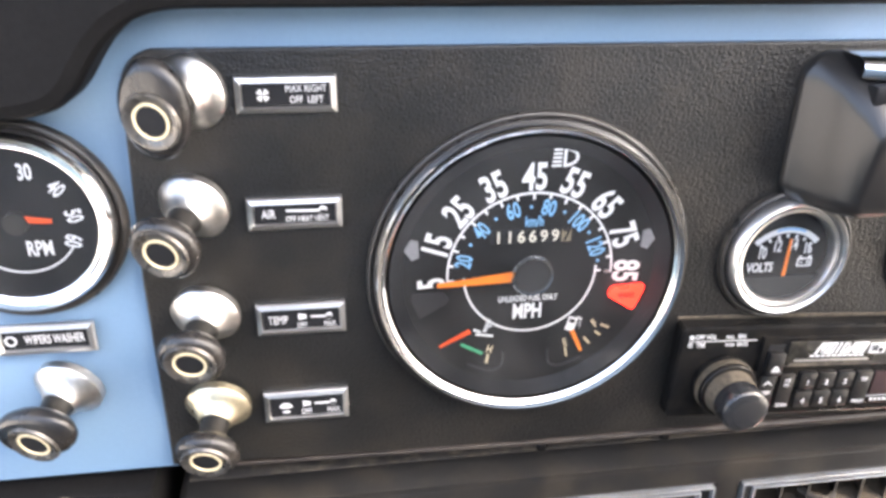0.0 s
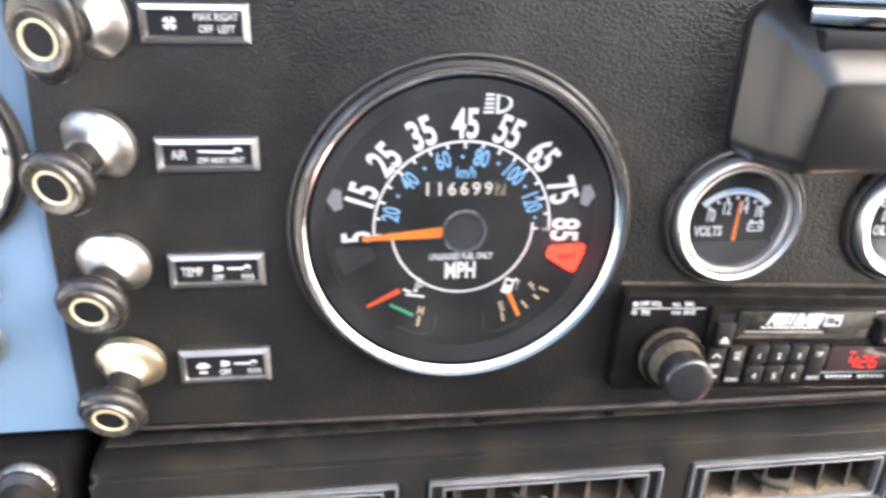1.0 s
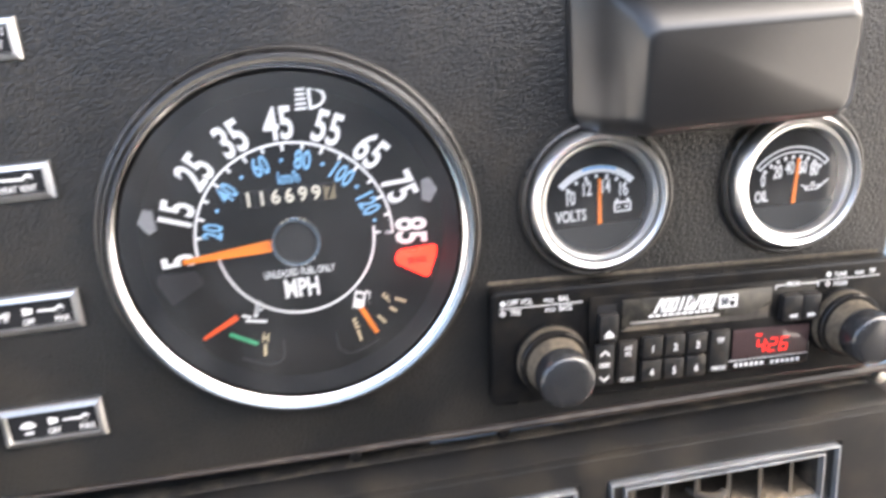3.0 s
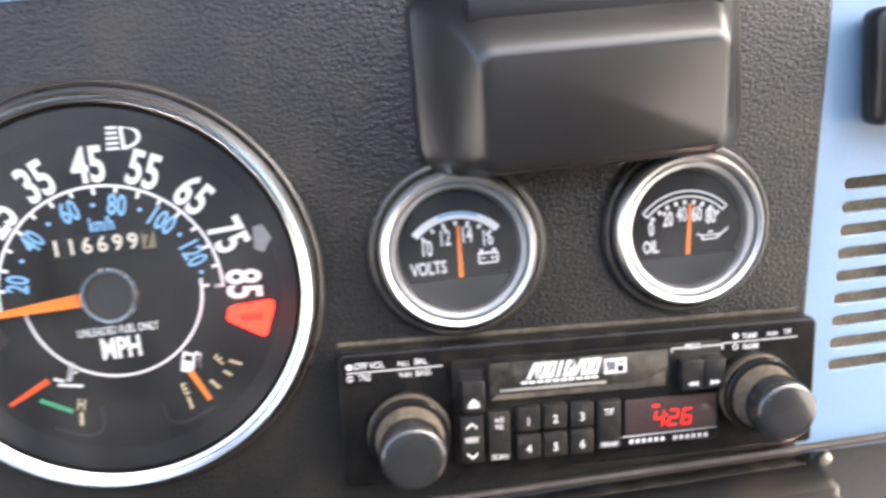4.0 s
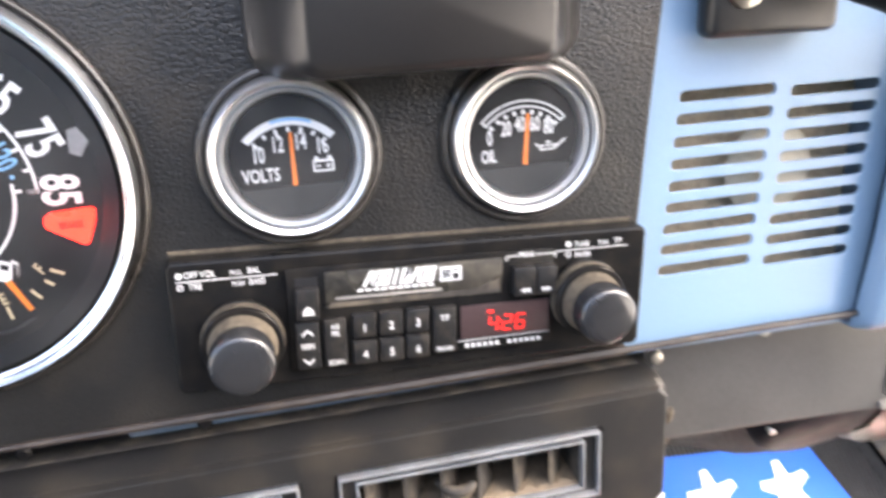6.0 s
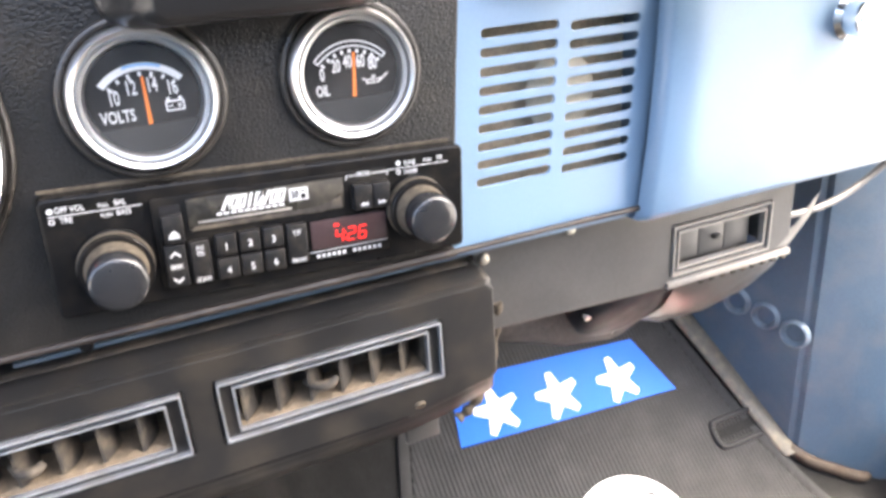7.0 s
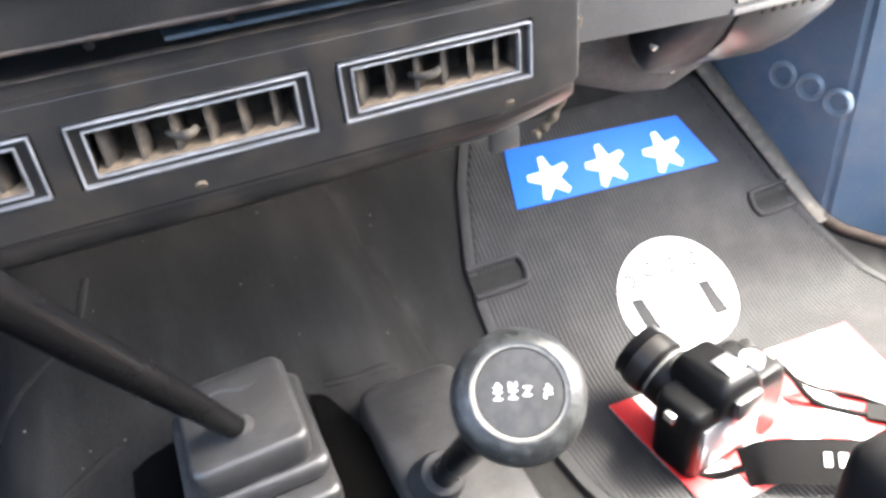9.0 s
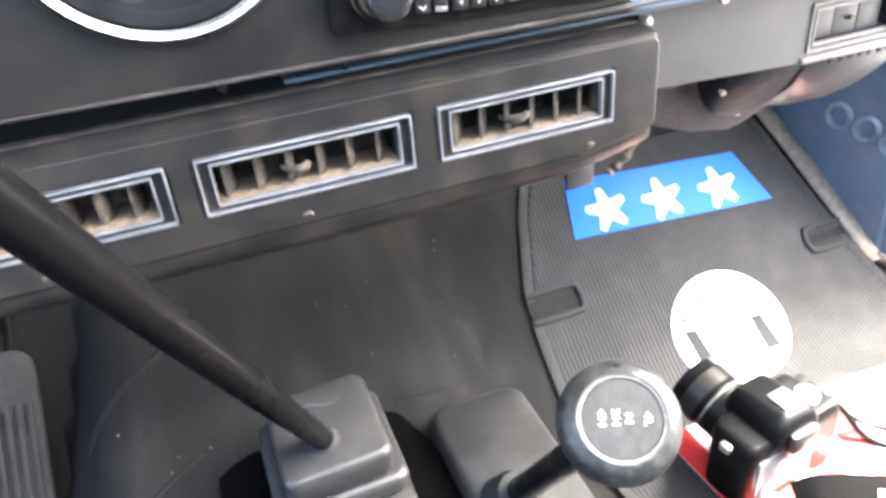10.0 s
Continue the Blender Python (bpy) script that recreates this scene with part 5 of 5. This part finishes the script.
for (ya, a), (yb, b) in zip(zip(ys, grid), zip(ys[1:], grid[1:])):
    y = (ya + yb) / 2
    for i in range(len(a) - 1):
        x = (a[i].co.x + a[i + 1].co.x) / 2
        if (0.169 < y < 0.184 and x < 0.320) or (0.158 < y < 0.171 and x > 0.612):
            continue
        if len({v.co.to_tuple(6) for v in (a[i], a[i + 1], b[i + 1], b[i])}) == 4:
            bm.faces.new((a[i], a[i + 1], b[i + 1], b[i]))
bmesh.ops.remove_doubles(bm, verts=bm.verts, dist=1e-5)
part("rubber_sheet", bm, RUBBER, floor_mat, smooth=40)


def drape(name, loops, lift, material, parent, label="", cell=0.006):
    """A thin vinyl inlay given in plan (x, y), laid on the mat."""
    cu = bpy.data.curves.new(name, "CURVE")
    cu.dimensions, cu.fill_mode, cu.extrude = "2D", "BOTH", 0.0004
    for loop in loops:
        s = cu.splines.new("POLY")
        s.points.add(len(loop) - 1)
        for q, (x, y) in zip(s.points, loop):
            q.co = (x, y, 0, 1)
        s.use_cyclic_u = True
    ob = from_curve(name, cu, Matrix.Identity(4), material, parent, label, 0)
    b2 = bmesh.new()
    b2.from_mesh(ob.data)
    y0, y1 = min(v.co.y for v in b2.verts), max(v.co.y for v in b2.verts)
    k = y0 + cell
    while k < y1:
        bmesh.ops.bisect_plane(b2, geom=b2.verts[:] + b2.edges[:] + b2.faces[:], plane_co=(0, k, 0), plane_no=(0, 1, 0))
        k += cell
    for v in b2.verts:
        v.co.z += mat_z(v.co.y) + lift
    b2.to_mesh(ob.data)
    b2.free()
    return ob


C45 = 0.742
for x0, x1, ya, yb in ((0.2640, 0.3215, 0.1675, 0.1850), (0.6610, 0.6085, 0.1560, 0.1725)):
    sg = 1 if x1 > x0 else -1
    # Dark sheet laid in the slot; its colour stands in for shade.
    drape("slot_shade", [[(x0, ya), (x1, ya), (x1, yb), (x0, yb)]], 0.0004, FLOORRUB, floor_mat, "dark sheet standing in for shade in the slot")
    run = smooth_path([(x0, yb + 0.002, 0), (x1 - sg * 0.008, yb + 0.002, 0), (x1, yb - 0.001, 0), (x1 + sg * 0.002, (ya + yb) / 2, 0), (x1, ya + 0.001, 0), (x1 - sg * 0.008, ya - 0.002, 0), (x0, ya - 0.002, 0)], 5)
    part("slot_rim", tube([(q.x, q.y, mat_z(q.y) + 0.0016) for q in run], 0.0034, 10), RUBBER, floor_mat, "raised rounded rim of the slot")
banner = drape("star_banner", [[(0.3530, 0.2690), (0.5660, 0.2570), (0.5900, 0.2085), (0.3405, 0.2200)]], 0.0018, MATBLUE, floor_mat, "royal blue banner")


def star_loop(cx, cy, r, turn):
    out = []
    for k in range(10):
        q = r if k % 2 == 0 else r * 0.46
        for d in (-7, 7) if k % 2 == 0 else (0,):
            a = radians(turn + 36 * k + d)
            out.append((cx + q * math.sin(a), cy + q * math.cos(a) * C45))
    return out


for cx, cy in ((0.3892, 0.2364), (0.4580, 0.2328), (0.5300, 0.2295)):
    drape("star", [star_loop(cx, cy, 0.0250, -4)], 0.0028, MATWHITE, banner, "white star")
cx, cy, R = 0.4700, 0.1135, 0.0680
disc = drape("round_emblem", [[(cx + R * math.cos(2 * math.pi * k / 48), cy + R * C45 * math.sin(2 * math.pi * k / 48)) for k in range(48)]], 0.0018, MATWHITE, floor_mat, "white round emblem")
for u, v in ((0.4235, 0.1374), (0.4511, 0.1419), (0.4776, 0.1401), (0.5043, 0.1388)):
    drape("emblem_stroke", [[(u + r * math.cos(radians(a)), v + r * C45 * math.sin(radians(a))) for a in range(0, 360, 20)] for r in (0.0082, 0.0054)], 0.0028, MATGREY, disc)
for block in (((0.4165, 0.1240), (0.4305, 0.1222), (0.4360, 0.0935), (0.4205, 0.0950)), ((0.4972, 0.1190), (0.5102, 0.1182), (0.5162, 0.0872), (0.4992, 0.0880))):
    drape("emblem_block", [block], 0.0028, MATGREY, disc)
# striped banner towards the seat
flag = drape("striped_banner", [[(0.338, 0.0440), (0.616, 0.0280), (0.588, -0.100), (0.346, -0.090)]], 0.0018, MATWHITE, floor_mat, "white banner with red stripes")
N = 11
for k in range(0, N, 2):
    def edge(f, top):
        return (0.338 + 0.278 * f, 0.0440 - 0.016 * f) if top else (0.346 + 0.242 * f, -0.090 - 0.010 * f)
    f0, f1 = k / N, (k + 1) / N
    drape("stripe", [[edge(f0, 1), edge(f1, 1), edge(f1, 0), edge(f0, 0)]], 0.0026, MATRED, flag, "red stripe")


# ---- folds and patched-in openings in the floor covering ----
def on_floor(pts, lift):
    return [(q.x, q.y, ground_height(q.x, q.y) + lift) for q in smooth_path([(x, y, 0) for x, y in pts], 6)]


for pts in ([(-0.062, 0.21), (-0.076, 0.160), (-0.100, 0.140), (-0.122, 0.122), (-0.145, 0.112)], [(-0.060, 0.056), (-0.086, 0.041), (-0.108, 0.026), (-0.135, 0.005)], [(0.085, 0.047), (0.110, 0.044), (0.140, 0.046)]):
    bm = tube(on_floor(pts, -0.0026), [0.0042] * len(on_floor(pts, 0)), 10)
    tagged(part("trim", bm, FLOORRUB), "raised fold in the black rubber floor covering", "trim", kind="structure")


def patch(loop, lift, material, label):
    bm = bmesh.new()
    ring = smooth_path([(x, y, 0) for x, y in loop + loop[:1]], 5)[:-1]
    vs = [bm.verts.new((q.x, q.y, ground_height(q.x, q.y) + lift)) for q in ring]
    top = bm.faces.new(vs)
    r = bmesh.ops.extrude_face_region(bm, geom=[top])
    bmesh.ops.translate(bm, vec=(0, 0, -0.012), verts=[v for v in r["geom"] if isinstance(v, bmesh.types.BMVert)])
    bmesh.ops.triangulate(bm, faces=bm.faces)
    return tagged(part("opening_patch", bm, material), label, "floor opening", kind="structure")


# Near-black raised patches put the openings' shade into colour; nothing is cut.
OPENING_BLACK = mat("opening_shade_black", (0.002, 0.002, 0.002), 1.0, spec=0.0)
patch([(-0.054, 0.030), (-0.036, 0.038), (-0.018, 0.032), (-0.018, -0.06), (-0.046, -0.06), (-0.054, 0.00)], 0.004, OPENING_BLACK, "black patch painting in an opening's shade beside the boot")
patch([(0.072, 0.040), (0.086, 0.030), (0.100, -0.02), (0.100, -0.12), (0.070, -0.12)], 0.004, OPENING_BLACK, "black patch painting in the shaded gap between the boots")
rng = random.Random(4)
bm = bmesh.new()
for k in range(26):
    x, y = rng.uniform(-0.14, 0.22), rng.uniform(0.03, 0.30)
    r = rng.uniform(0.0005, 0.0012)
    bmesh.ops.create_icosphere(bm, subdivisions=1, radius=r, matrix=Matrix.Translation((x, y, ground_height(x, y) + r * 0.6)))
tagged(part("grit", bm, SILLP), "pale specks of grit on the floor covering", "grit", kind="stuff")


# ---- gear levers ----
shifter = thing("gear_lever", "black steel gear lever rising from a stepped rubber boot", "gear lever")
for cy, w, d, z0, z1 in ((-0.0195, 0.0345, 0.0380, 0.1995, 0.2215), (-0.0170, 0.0425, 0.0425, 0.1835, 0.1985), (-0.0180, 0.0440, 0.0520, 0.1500, 0.1815)):
    bm = bmesh.new()
    lay = []
    for f, z in ((0.93, z0), (0.985, z0 + 0.004), (1.0, z1 - 0.007), (0.99, z1 - 0.003), (0.955, z1 - 0.0006), (0.90, z1 + 0.0003)):
        lay.append([bm.verts.new((0.0235 + x * f, cy + y * f, z + 0.05 * y + 0.0012 * math.sin(x * 60))) for x, y in rrect(-w, w, -d, d, 0.008, 4)])
    for p, q in zip(lay, lay[1:]):
        for i in range(len(p)):
            j = (i + 1) % len(p)
            bm.faces.new((p[i], p[j], q[j], q[i]))
    bm.faces.new(lay[-1])
    part("boot_step", bm, BOOT, shifter, "stepped black rubber boot", smooth=45)
# torn fold across the back of the cap
part("crease", tube(smooth_path([(0.000, -0.002, 0.2222), (0.016, 0.002, 0.2226), (0.030, -0.003, 0.2224), (0.043, 0.001, 0.2224)]), 0.0012, 8), BOOT, shifter, "raised crease in the rubber")
D = Vector((-0.300, -0.400, 0.866)).normalized()
B = Vector((0.0200, -0.0340, 0.2225))
part("lever", tube([B - D * 0.03, B, B + D * 0.02, B + D * 0.12, B + D * 0.26, B + D * 0.385, B + D * 0.392], [0.0068, 0.0070, 0.0073, 0.0088, 0.0100, 0.0100, 0.006], 24), STEELBLK, shifter)
part("collar", tube([B - D * 0.012, B - D * 0.003, B - D * 0.001, B + D * 0.003, B + D * 0.004], [0.0094, 0.0096, 0.0090, 0.0086, 0.0074], 24), RUBBER, shifter, "worn rubber lip")

tcase = thing("transfer_case_lever", "short lever with a round black knob marked with drive ranges", "gear lever")
bm = bmesh.new()
lay = []
for f, z in ((1.0, 0.10), (0.98, 0.150), (0.93, 0.166), (0.84, 0.171)):
    lay.append([bm.verts.new((0.136 + x * f, -0.060 + y * f, z + (0.02 * y if z > 0.12 else 0))) for x, y in rrect(-0.038, 0.040, -0.080, 0.082, 0.014, 3)])
for p, q in zip(lay, lay[1:]):
    for i in range(len(p)):
        j = (i + 1) % len(p)
        bm.faces.new((p[i], p[j], q[j], q[i]))
bm.faces.new(lay[-1])
part("boot", bm, BOOT, tcase, "smooth grey-black rubber boot", smooth=50)
K = Vector((0.1180, -0.2035, 0.3500))
NRM = Vector((-0.20, -0.55, 0.81)).normalized()
foot = Vector((0.120, -0.078, 0.163))
part("lever", tube([foot, foot * 0.5 + (K - NRM * 0.02) * 0.5, K - NRM * 0.012], [0.0085, 0.0080, 0.0075], 18), STEELBLK, tcase)
part("collar", tube([foot - (K - foot) * 0.03, foot + (K - foot) * 0.10, foot + (K - foot) * 0.13, foot + (K - foot) * 0.20, foot + (K - foot) * 0.205], [0.018, 0.0145, 0.0155, 0.0125, 0.009], 24), RUBBER, tcase)
part("ferrule", tube([K - NRM * 0.026, K - NRM * 0.018], [0.0098, 0.0115], 18), SATIN, tcase, "metal ferrule")
# knob frame: text runs towards the driver's lower right
ux = Vector((0.86, -0.47, 0.05))
ux = (ux - NRM * ux.dot(NRM)).normalized()
uz = NRM.cross(ux) * -1
if uz.z < 0 and uz.y < 0:
    uz = -uz
KM = Matrix((ux.to_4d(), (-NRM).to_4d(), uz.to_4d(), (0, 0, 0, 1))).transposed()
KM.translation = K
for c in range(3):
    KM[3][c] = 0.0
kprof = [(0.0, -0.020), (0.010, -0.020), (0.018, -0.017), (0.0232, -0.010), (0.0246, -0.003), (0.0238, 0.0030), (0.0212, 0.0068), (0.0175, 0.0084), (0.0166, 0.0082), (0.0162, 0.0060), (0.0, 0.0058)]
kprof = [(r * 0.985, d) for r, d in kprof]
knob = part("knob", lathe(kprof, 64, m=KM), KNOBBLK, tcase, "worn round black knob")
part("knob_insert", lathe([(0.0158, 0.0050), (0.0157, 0.0066), (0.0150, 0.0071), (0.0, 0.0071)], 48, m=KM), INSERT, knob, "scuffed dark shift-pattern disc")
part("knob_ring", lathe([(0.0166, 0.0070), (0.0163, 0.0079), (0.0156, 0.0078), (0.0154, 0.0068)], 48, m=KM), DULLRING, knob, "dirty edge round the disc")
down = ux.cross(NRM)
for s, u, v in (("4L", 0.0095, 0.0), ("N", 0.0024, -0.0002), ("2H", -0.0025, -0.0004), ("4H", -0.0077, 0.0)):
    cu = bpy.data.curves.new("marking", "FONT")
    cu.body, cu.size, cu.align_x, cu.align_y, cu.extrude, cu.offset = s, 0.0039, "CENTER", "CENTER", 0.0001, 0.0
    m = Matrix((down.to_4d(), ux.to_4d(), NRM.to_4d(), (0, 0, 0, 1))).transposed()
    for c in range(3):
        m[3][c] = 0.0
    m.translation = K + ux * u + down * v + NRM * 0.0073
    from_curve("marking", cu, m @ Matrix.Diagonal((1.34, 1, 1, 1)), WHITE, knob, "", 0)

# ---- accelerator pedal ----
pedal = thing("accelerator_pedal", "ribbed black rubber accelerator pedal", "pedal")
PM = Matrix.Translation((-0.2150, 0.165, 0.135)) @ Matrix.Rotation(radians(46), 4, "X") @ Matrix.Rotation(radians(-3), 4, "Z")
bm = bmesh.new()
lay = []
for f, z in ((0.97, -0.007), (1.0, -0.004), (1.0, -0.002), (0.94, 0.0)):
    lay.append([bm.verts.new(PM @ Vector((x * f, y * f, z - 0.2 * y * y))) for x, y in rrect(-0.029, 0.029, -0.100, 0.076, 0.019, 5)])
for p, q in zip(lay, lay[1:]):
    for i in range(len(p)):
        j = (i + 1) % len(p)
        bm.faces.new((p[i], p[j], q[j], q[i]))
bm.faces.new(lay[0])
bm.faces.new(lay[-1])
part("pad", bm, RUBBER, pedal, smooth=50)
for k in range(6):
    x = -0.0215 + 0.0086 * k
    part("rib", box(x - 0.0022, x + 0.0022, -0.094, 0.030, -0.001, 0.0026, 0.0010, 2, m=PM), RUBBER, pedal)
part("pedal_arm", tube([PM @ Vector((0, 0.02, -0.004)), PM @ Vector((0, 0.06, -0.04)), PM @ Vector((0, 0.14, -0.05))], 0.005, 10), STEELBLK, pedal)

# ---- camera left on the mat ----
dslr = thing("camera", "black digital camera with a zoom lens lying on the mat", "camera", (0.398, -0.026, mat_z(-0.02) + 0.003), (0, 0, 8))
bm = bmesh.new()
lay = []
for f, z in ((0.96, 0.0), (1.0, 0.004), (1.0, 0.060), (0.96, 0.068), (0.88, 0.0715)):
    lay.append([bm.verts.new((x * f, y * f, z)) for x, y in rrect(-0.056, 0.058, -0.026, 0.022, 0.010, 3)])
for p, q in zip(lay, lay[1:]):
    for i in range(len(p)):
        j = (i + 1) % len(p)
        bm.faces.new((p[i], p[j], q[j], q[i]))
bm.faces.new(lay[0])
bm.faces.new(lay[-1])
part("body", bm, CAMBLK, dslr, smooth=45)
part("grip", box(0.034, 0.062, 0.010, 0.040, 0.002, 0.060, 0.009, 3), PADDING, dslr)
bm = bmesh.new()
lay = []
for w, d0, d1, z in ((0.026, -0.030, 0.030, 0.066), (0.023, -0.030, 0.030, 0.080), (0.017, -0.024, 0.026, 0.090), (0.012, -0.020, 0.018, 0.092)):
    lay.append([bm.verts.new((-0.006 + x, y, z)) for x, y in rrect(-w, w, d0, d1, 0.006, 2)])
for p, q in zip(lay, lay[1:]):
    for i in range(len(p)):
        j = (i + 1) % len(p)
        bm.faces.new((p[i], p[j], q[j], q[i]))
bm.faces.new(lay[-1])
part("viewfinder_hump", bm, CAMBLK, dslr, smooth=40)
part("hot_shoe", box(-0.014, 0.006, -0.018, 0.002, 0.0915, 0.0945, 0.0008), SATIN, dslr, "metal accessory shoe")
part("eyepiece", box(-0.022, 0.010, -0.038, -0.028, 0.058, 0.080, 0.005, 2), BOOT, dslr)
part("mode_dial", lathe([(0.0105, 0.0), (0.0105, 0.006), (0.0098, 0.007), (0.0, 0.007)], 40, m=Matrix.Translation((0.033, -0.004, 0.071)) @ Matrix.Rotation(radians(-90), 4, "X")), GREYLENS, dslr, "silver-grey mode dial")
part("shutter_button", lathe([(0.006, 0.0), (0.006, 0.003), (0.0, 0.004)], 20, m=Matrix.Translation((0.049, 0.014, 0.069)) @ Matrix.Rotation(radians(-90), 4, "X")), PLASTIC, dslr)
# Part of the screen's grey stands in for light it reflects.
part("screen", box(-0.046, 0.022, -0.0275, -0.024, 0.010, 0.056, 0.0015), SCREEN, dslr, "rear screen with reflected light put into its grey")
part("control_dial", lathe([(0.0060, 0.0), (0.0060, 0.006), (0.0, 0.0065)], 20, m=Matrix.Translation((0.024, 0.012, 0.070)) @ Matrix.Rotation(radians(-90), 4, "X")), CAMBLK, dslr)
LM = Matrix.Translation((-0.013, 0.017, 0.043)) @ Matrix.Rotation(radians(14), 4, "X") @ Matrix.Rotation(radians(6), 4, "Z") @ Matrix.Rotation(radians(180), 4, "Z") @ Matrix.Diagonal((0.87, 0.92, 0.87, 1))
lens = part("lens", lathe([(0.031, 0.0), (0.032, 0.006), (0.032, 0.030), (0.0305, 0.032), (0.0305, 0.036), (0.033, 0.038), (0.033, 0.058), (0.031, 0.061), (0.031, 0.069), (0.027, 0.070), (0.025, 0.060), (0.0, 0.058)], 56, m=LM), CAMBLK, dslr, "black zoom lens")
part("zoom_ring", lathe([(0.0322, 0.039), (0.0338, 0.040), (0.0338, 0.056), (0.0322, 0.057)], 72, m=LM, ribs=1, depth=0.0006), PLASTIC, lens)
part("lens_ring", lathe([(0.0325, 0.0305), (0.0329, 0.0312), (0.0329, 0.0322), (0.0325, 0.033)], 56, m=LM), DULLRING, lens)
for k in range(5):
    a = radians(62 + 16 * k)
    part("mark", box(-0.0011, 0.0011, -0.0005, 0.0005, -0.0022, 0.0022, m=LM @ Matrix.Rotation(-a + math.pi / 2, 4, "Y") @ Matrix.Translation((0, -0.018, 0.0322)) @ Matrix.Rotation(radians(90), 4, "X")), GREYLENS, lens)
for x in (-0.058, 0.060):
    part("strap_lug", box(x - 0.003, x + 0.003, -0.006, 0.004, 0.056, 0.064, 0.001), SATIN, dslr)
strap = thing("camera_strap", "black woven neck strap with white lettering on the mat", "strap")


def ribbon(points, wide, up, bm=None):
    bm = bm or bmesh.new()
    pts = smooth_path(points, 8)
    rows = []
    for i, p in enumerate(pts):
        d = (pts[min(i + 1, len(pts) - 1)] - pts[max(i - 1, 0)]).normalized()
        s = d.cross(Vector(up)).normalized() * wide / 2
        n = s.cross(d).normalized() * 0.0009
        rows.append([bm.verts.new(p + q) for q in (s + n, -s + n, -s - n, s - n)])
    for a, b in zip(rows, rows[1:]):
        for k in range(4):
            bm.faces.new((a[k], a[(k + 1) % 4], b[(k + 1) % 4], b[k]))
    bm.faces.new(rows[0])
    bm.faces.new(rows[-1])
    return bm


part("band", ribbon([(0.388, -0.075, 0.022), (0.405, -0.082, 0.028), (0.435, -0.098, 0.030), (0.475, -0.120, 0.028), (0.53, -0.15, 0.018)], 0.036, (0.35, -0.75, 0.55)), PADDING, strap)
part("cord", tube(smooth_path([(0.357, -0.040, 0.012), (0.362, -0.056, 0.008), (0.375, -0.066, 0.012), (0.390, -0.075, 0.022)]), 0.0035, 8), PADDING, strap)
part("cord", tube(smooth_path([(0.470, -0.010, 0.062), (0.490, -0.022, 0.035), (0.505, -0.042, 0.012), (0.535, -0.075, 0.010), (0.56, -0.10, 0.010)]), 0.0032, 8), PADDING, strap)
part("cord", tube(smooth_path([(0.490, -0.022, 0.035), (0.515, -0.030, 0.016), (0.545, -0.058, 0.012), (0.565, -0.095, 0.012)]), 0.0022, 8), PADDING, strap)
part("clasp", ribbon([(0.535, -0.070, 0.012), (0.56, -0.095, 0.014), (0.60, -0.13, 0.012)], 0.020, (0, 0, 1)), PADDING, strap)
up = Vector((0.35, -0.75, 0.55)).normalized()
for k in range(4):
    c = Vector((0.446 + 0.0105 * k, -0.1035 - 0.006 * k, 0.0310 - 0.0004 * k)) + up * 0.0012
    d = Vector((0.86, -0.5, 0)).normalized()
    s = d.cross(up).normalized()
    bm = bmesh.new()
    w = 0.0034 if k % 2 else 0.0028
    bm.faces.new([bm.verts.new(c + d * a + s * b + up * 0.001) for a, b in ((-w, -0.0055), (w, -0.0055), (w, 0.0055), (-w, 0.0055))])
    part("mark", bm, WHITE, strap, smooth=0)

# ---- passenger seat ----
seat = thing("passenger_seat", "black vinyl passenger seat cushion", "seat")
# The back is out of view, added to block low light on the dashboard.
part("unseen_backrest", box(0.335, 0.73, -0.78, -0.64, 0.18, 0.80, 0.03, 4), PADDING, seat)
part("cushion", box(0.322, 0.74, -0.70, -0.186, 0.02, 0.205, 0.022, 5), PADDING, seat)
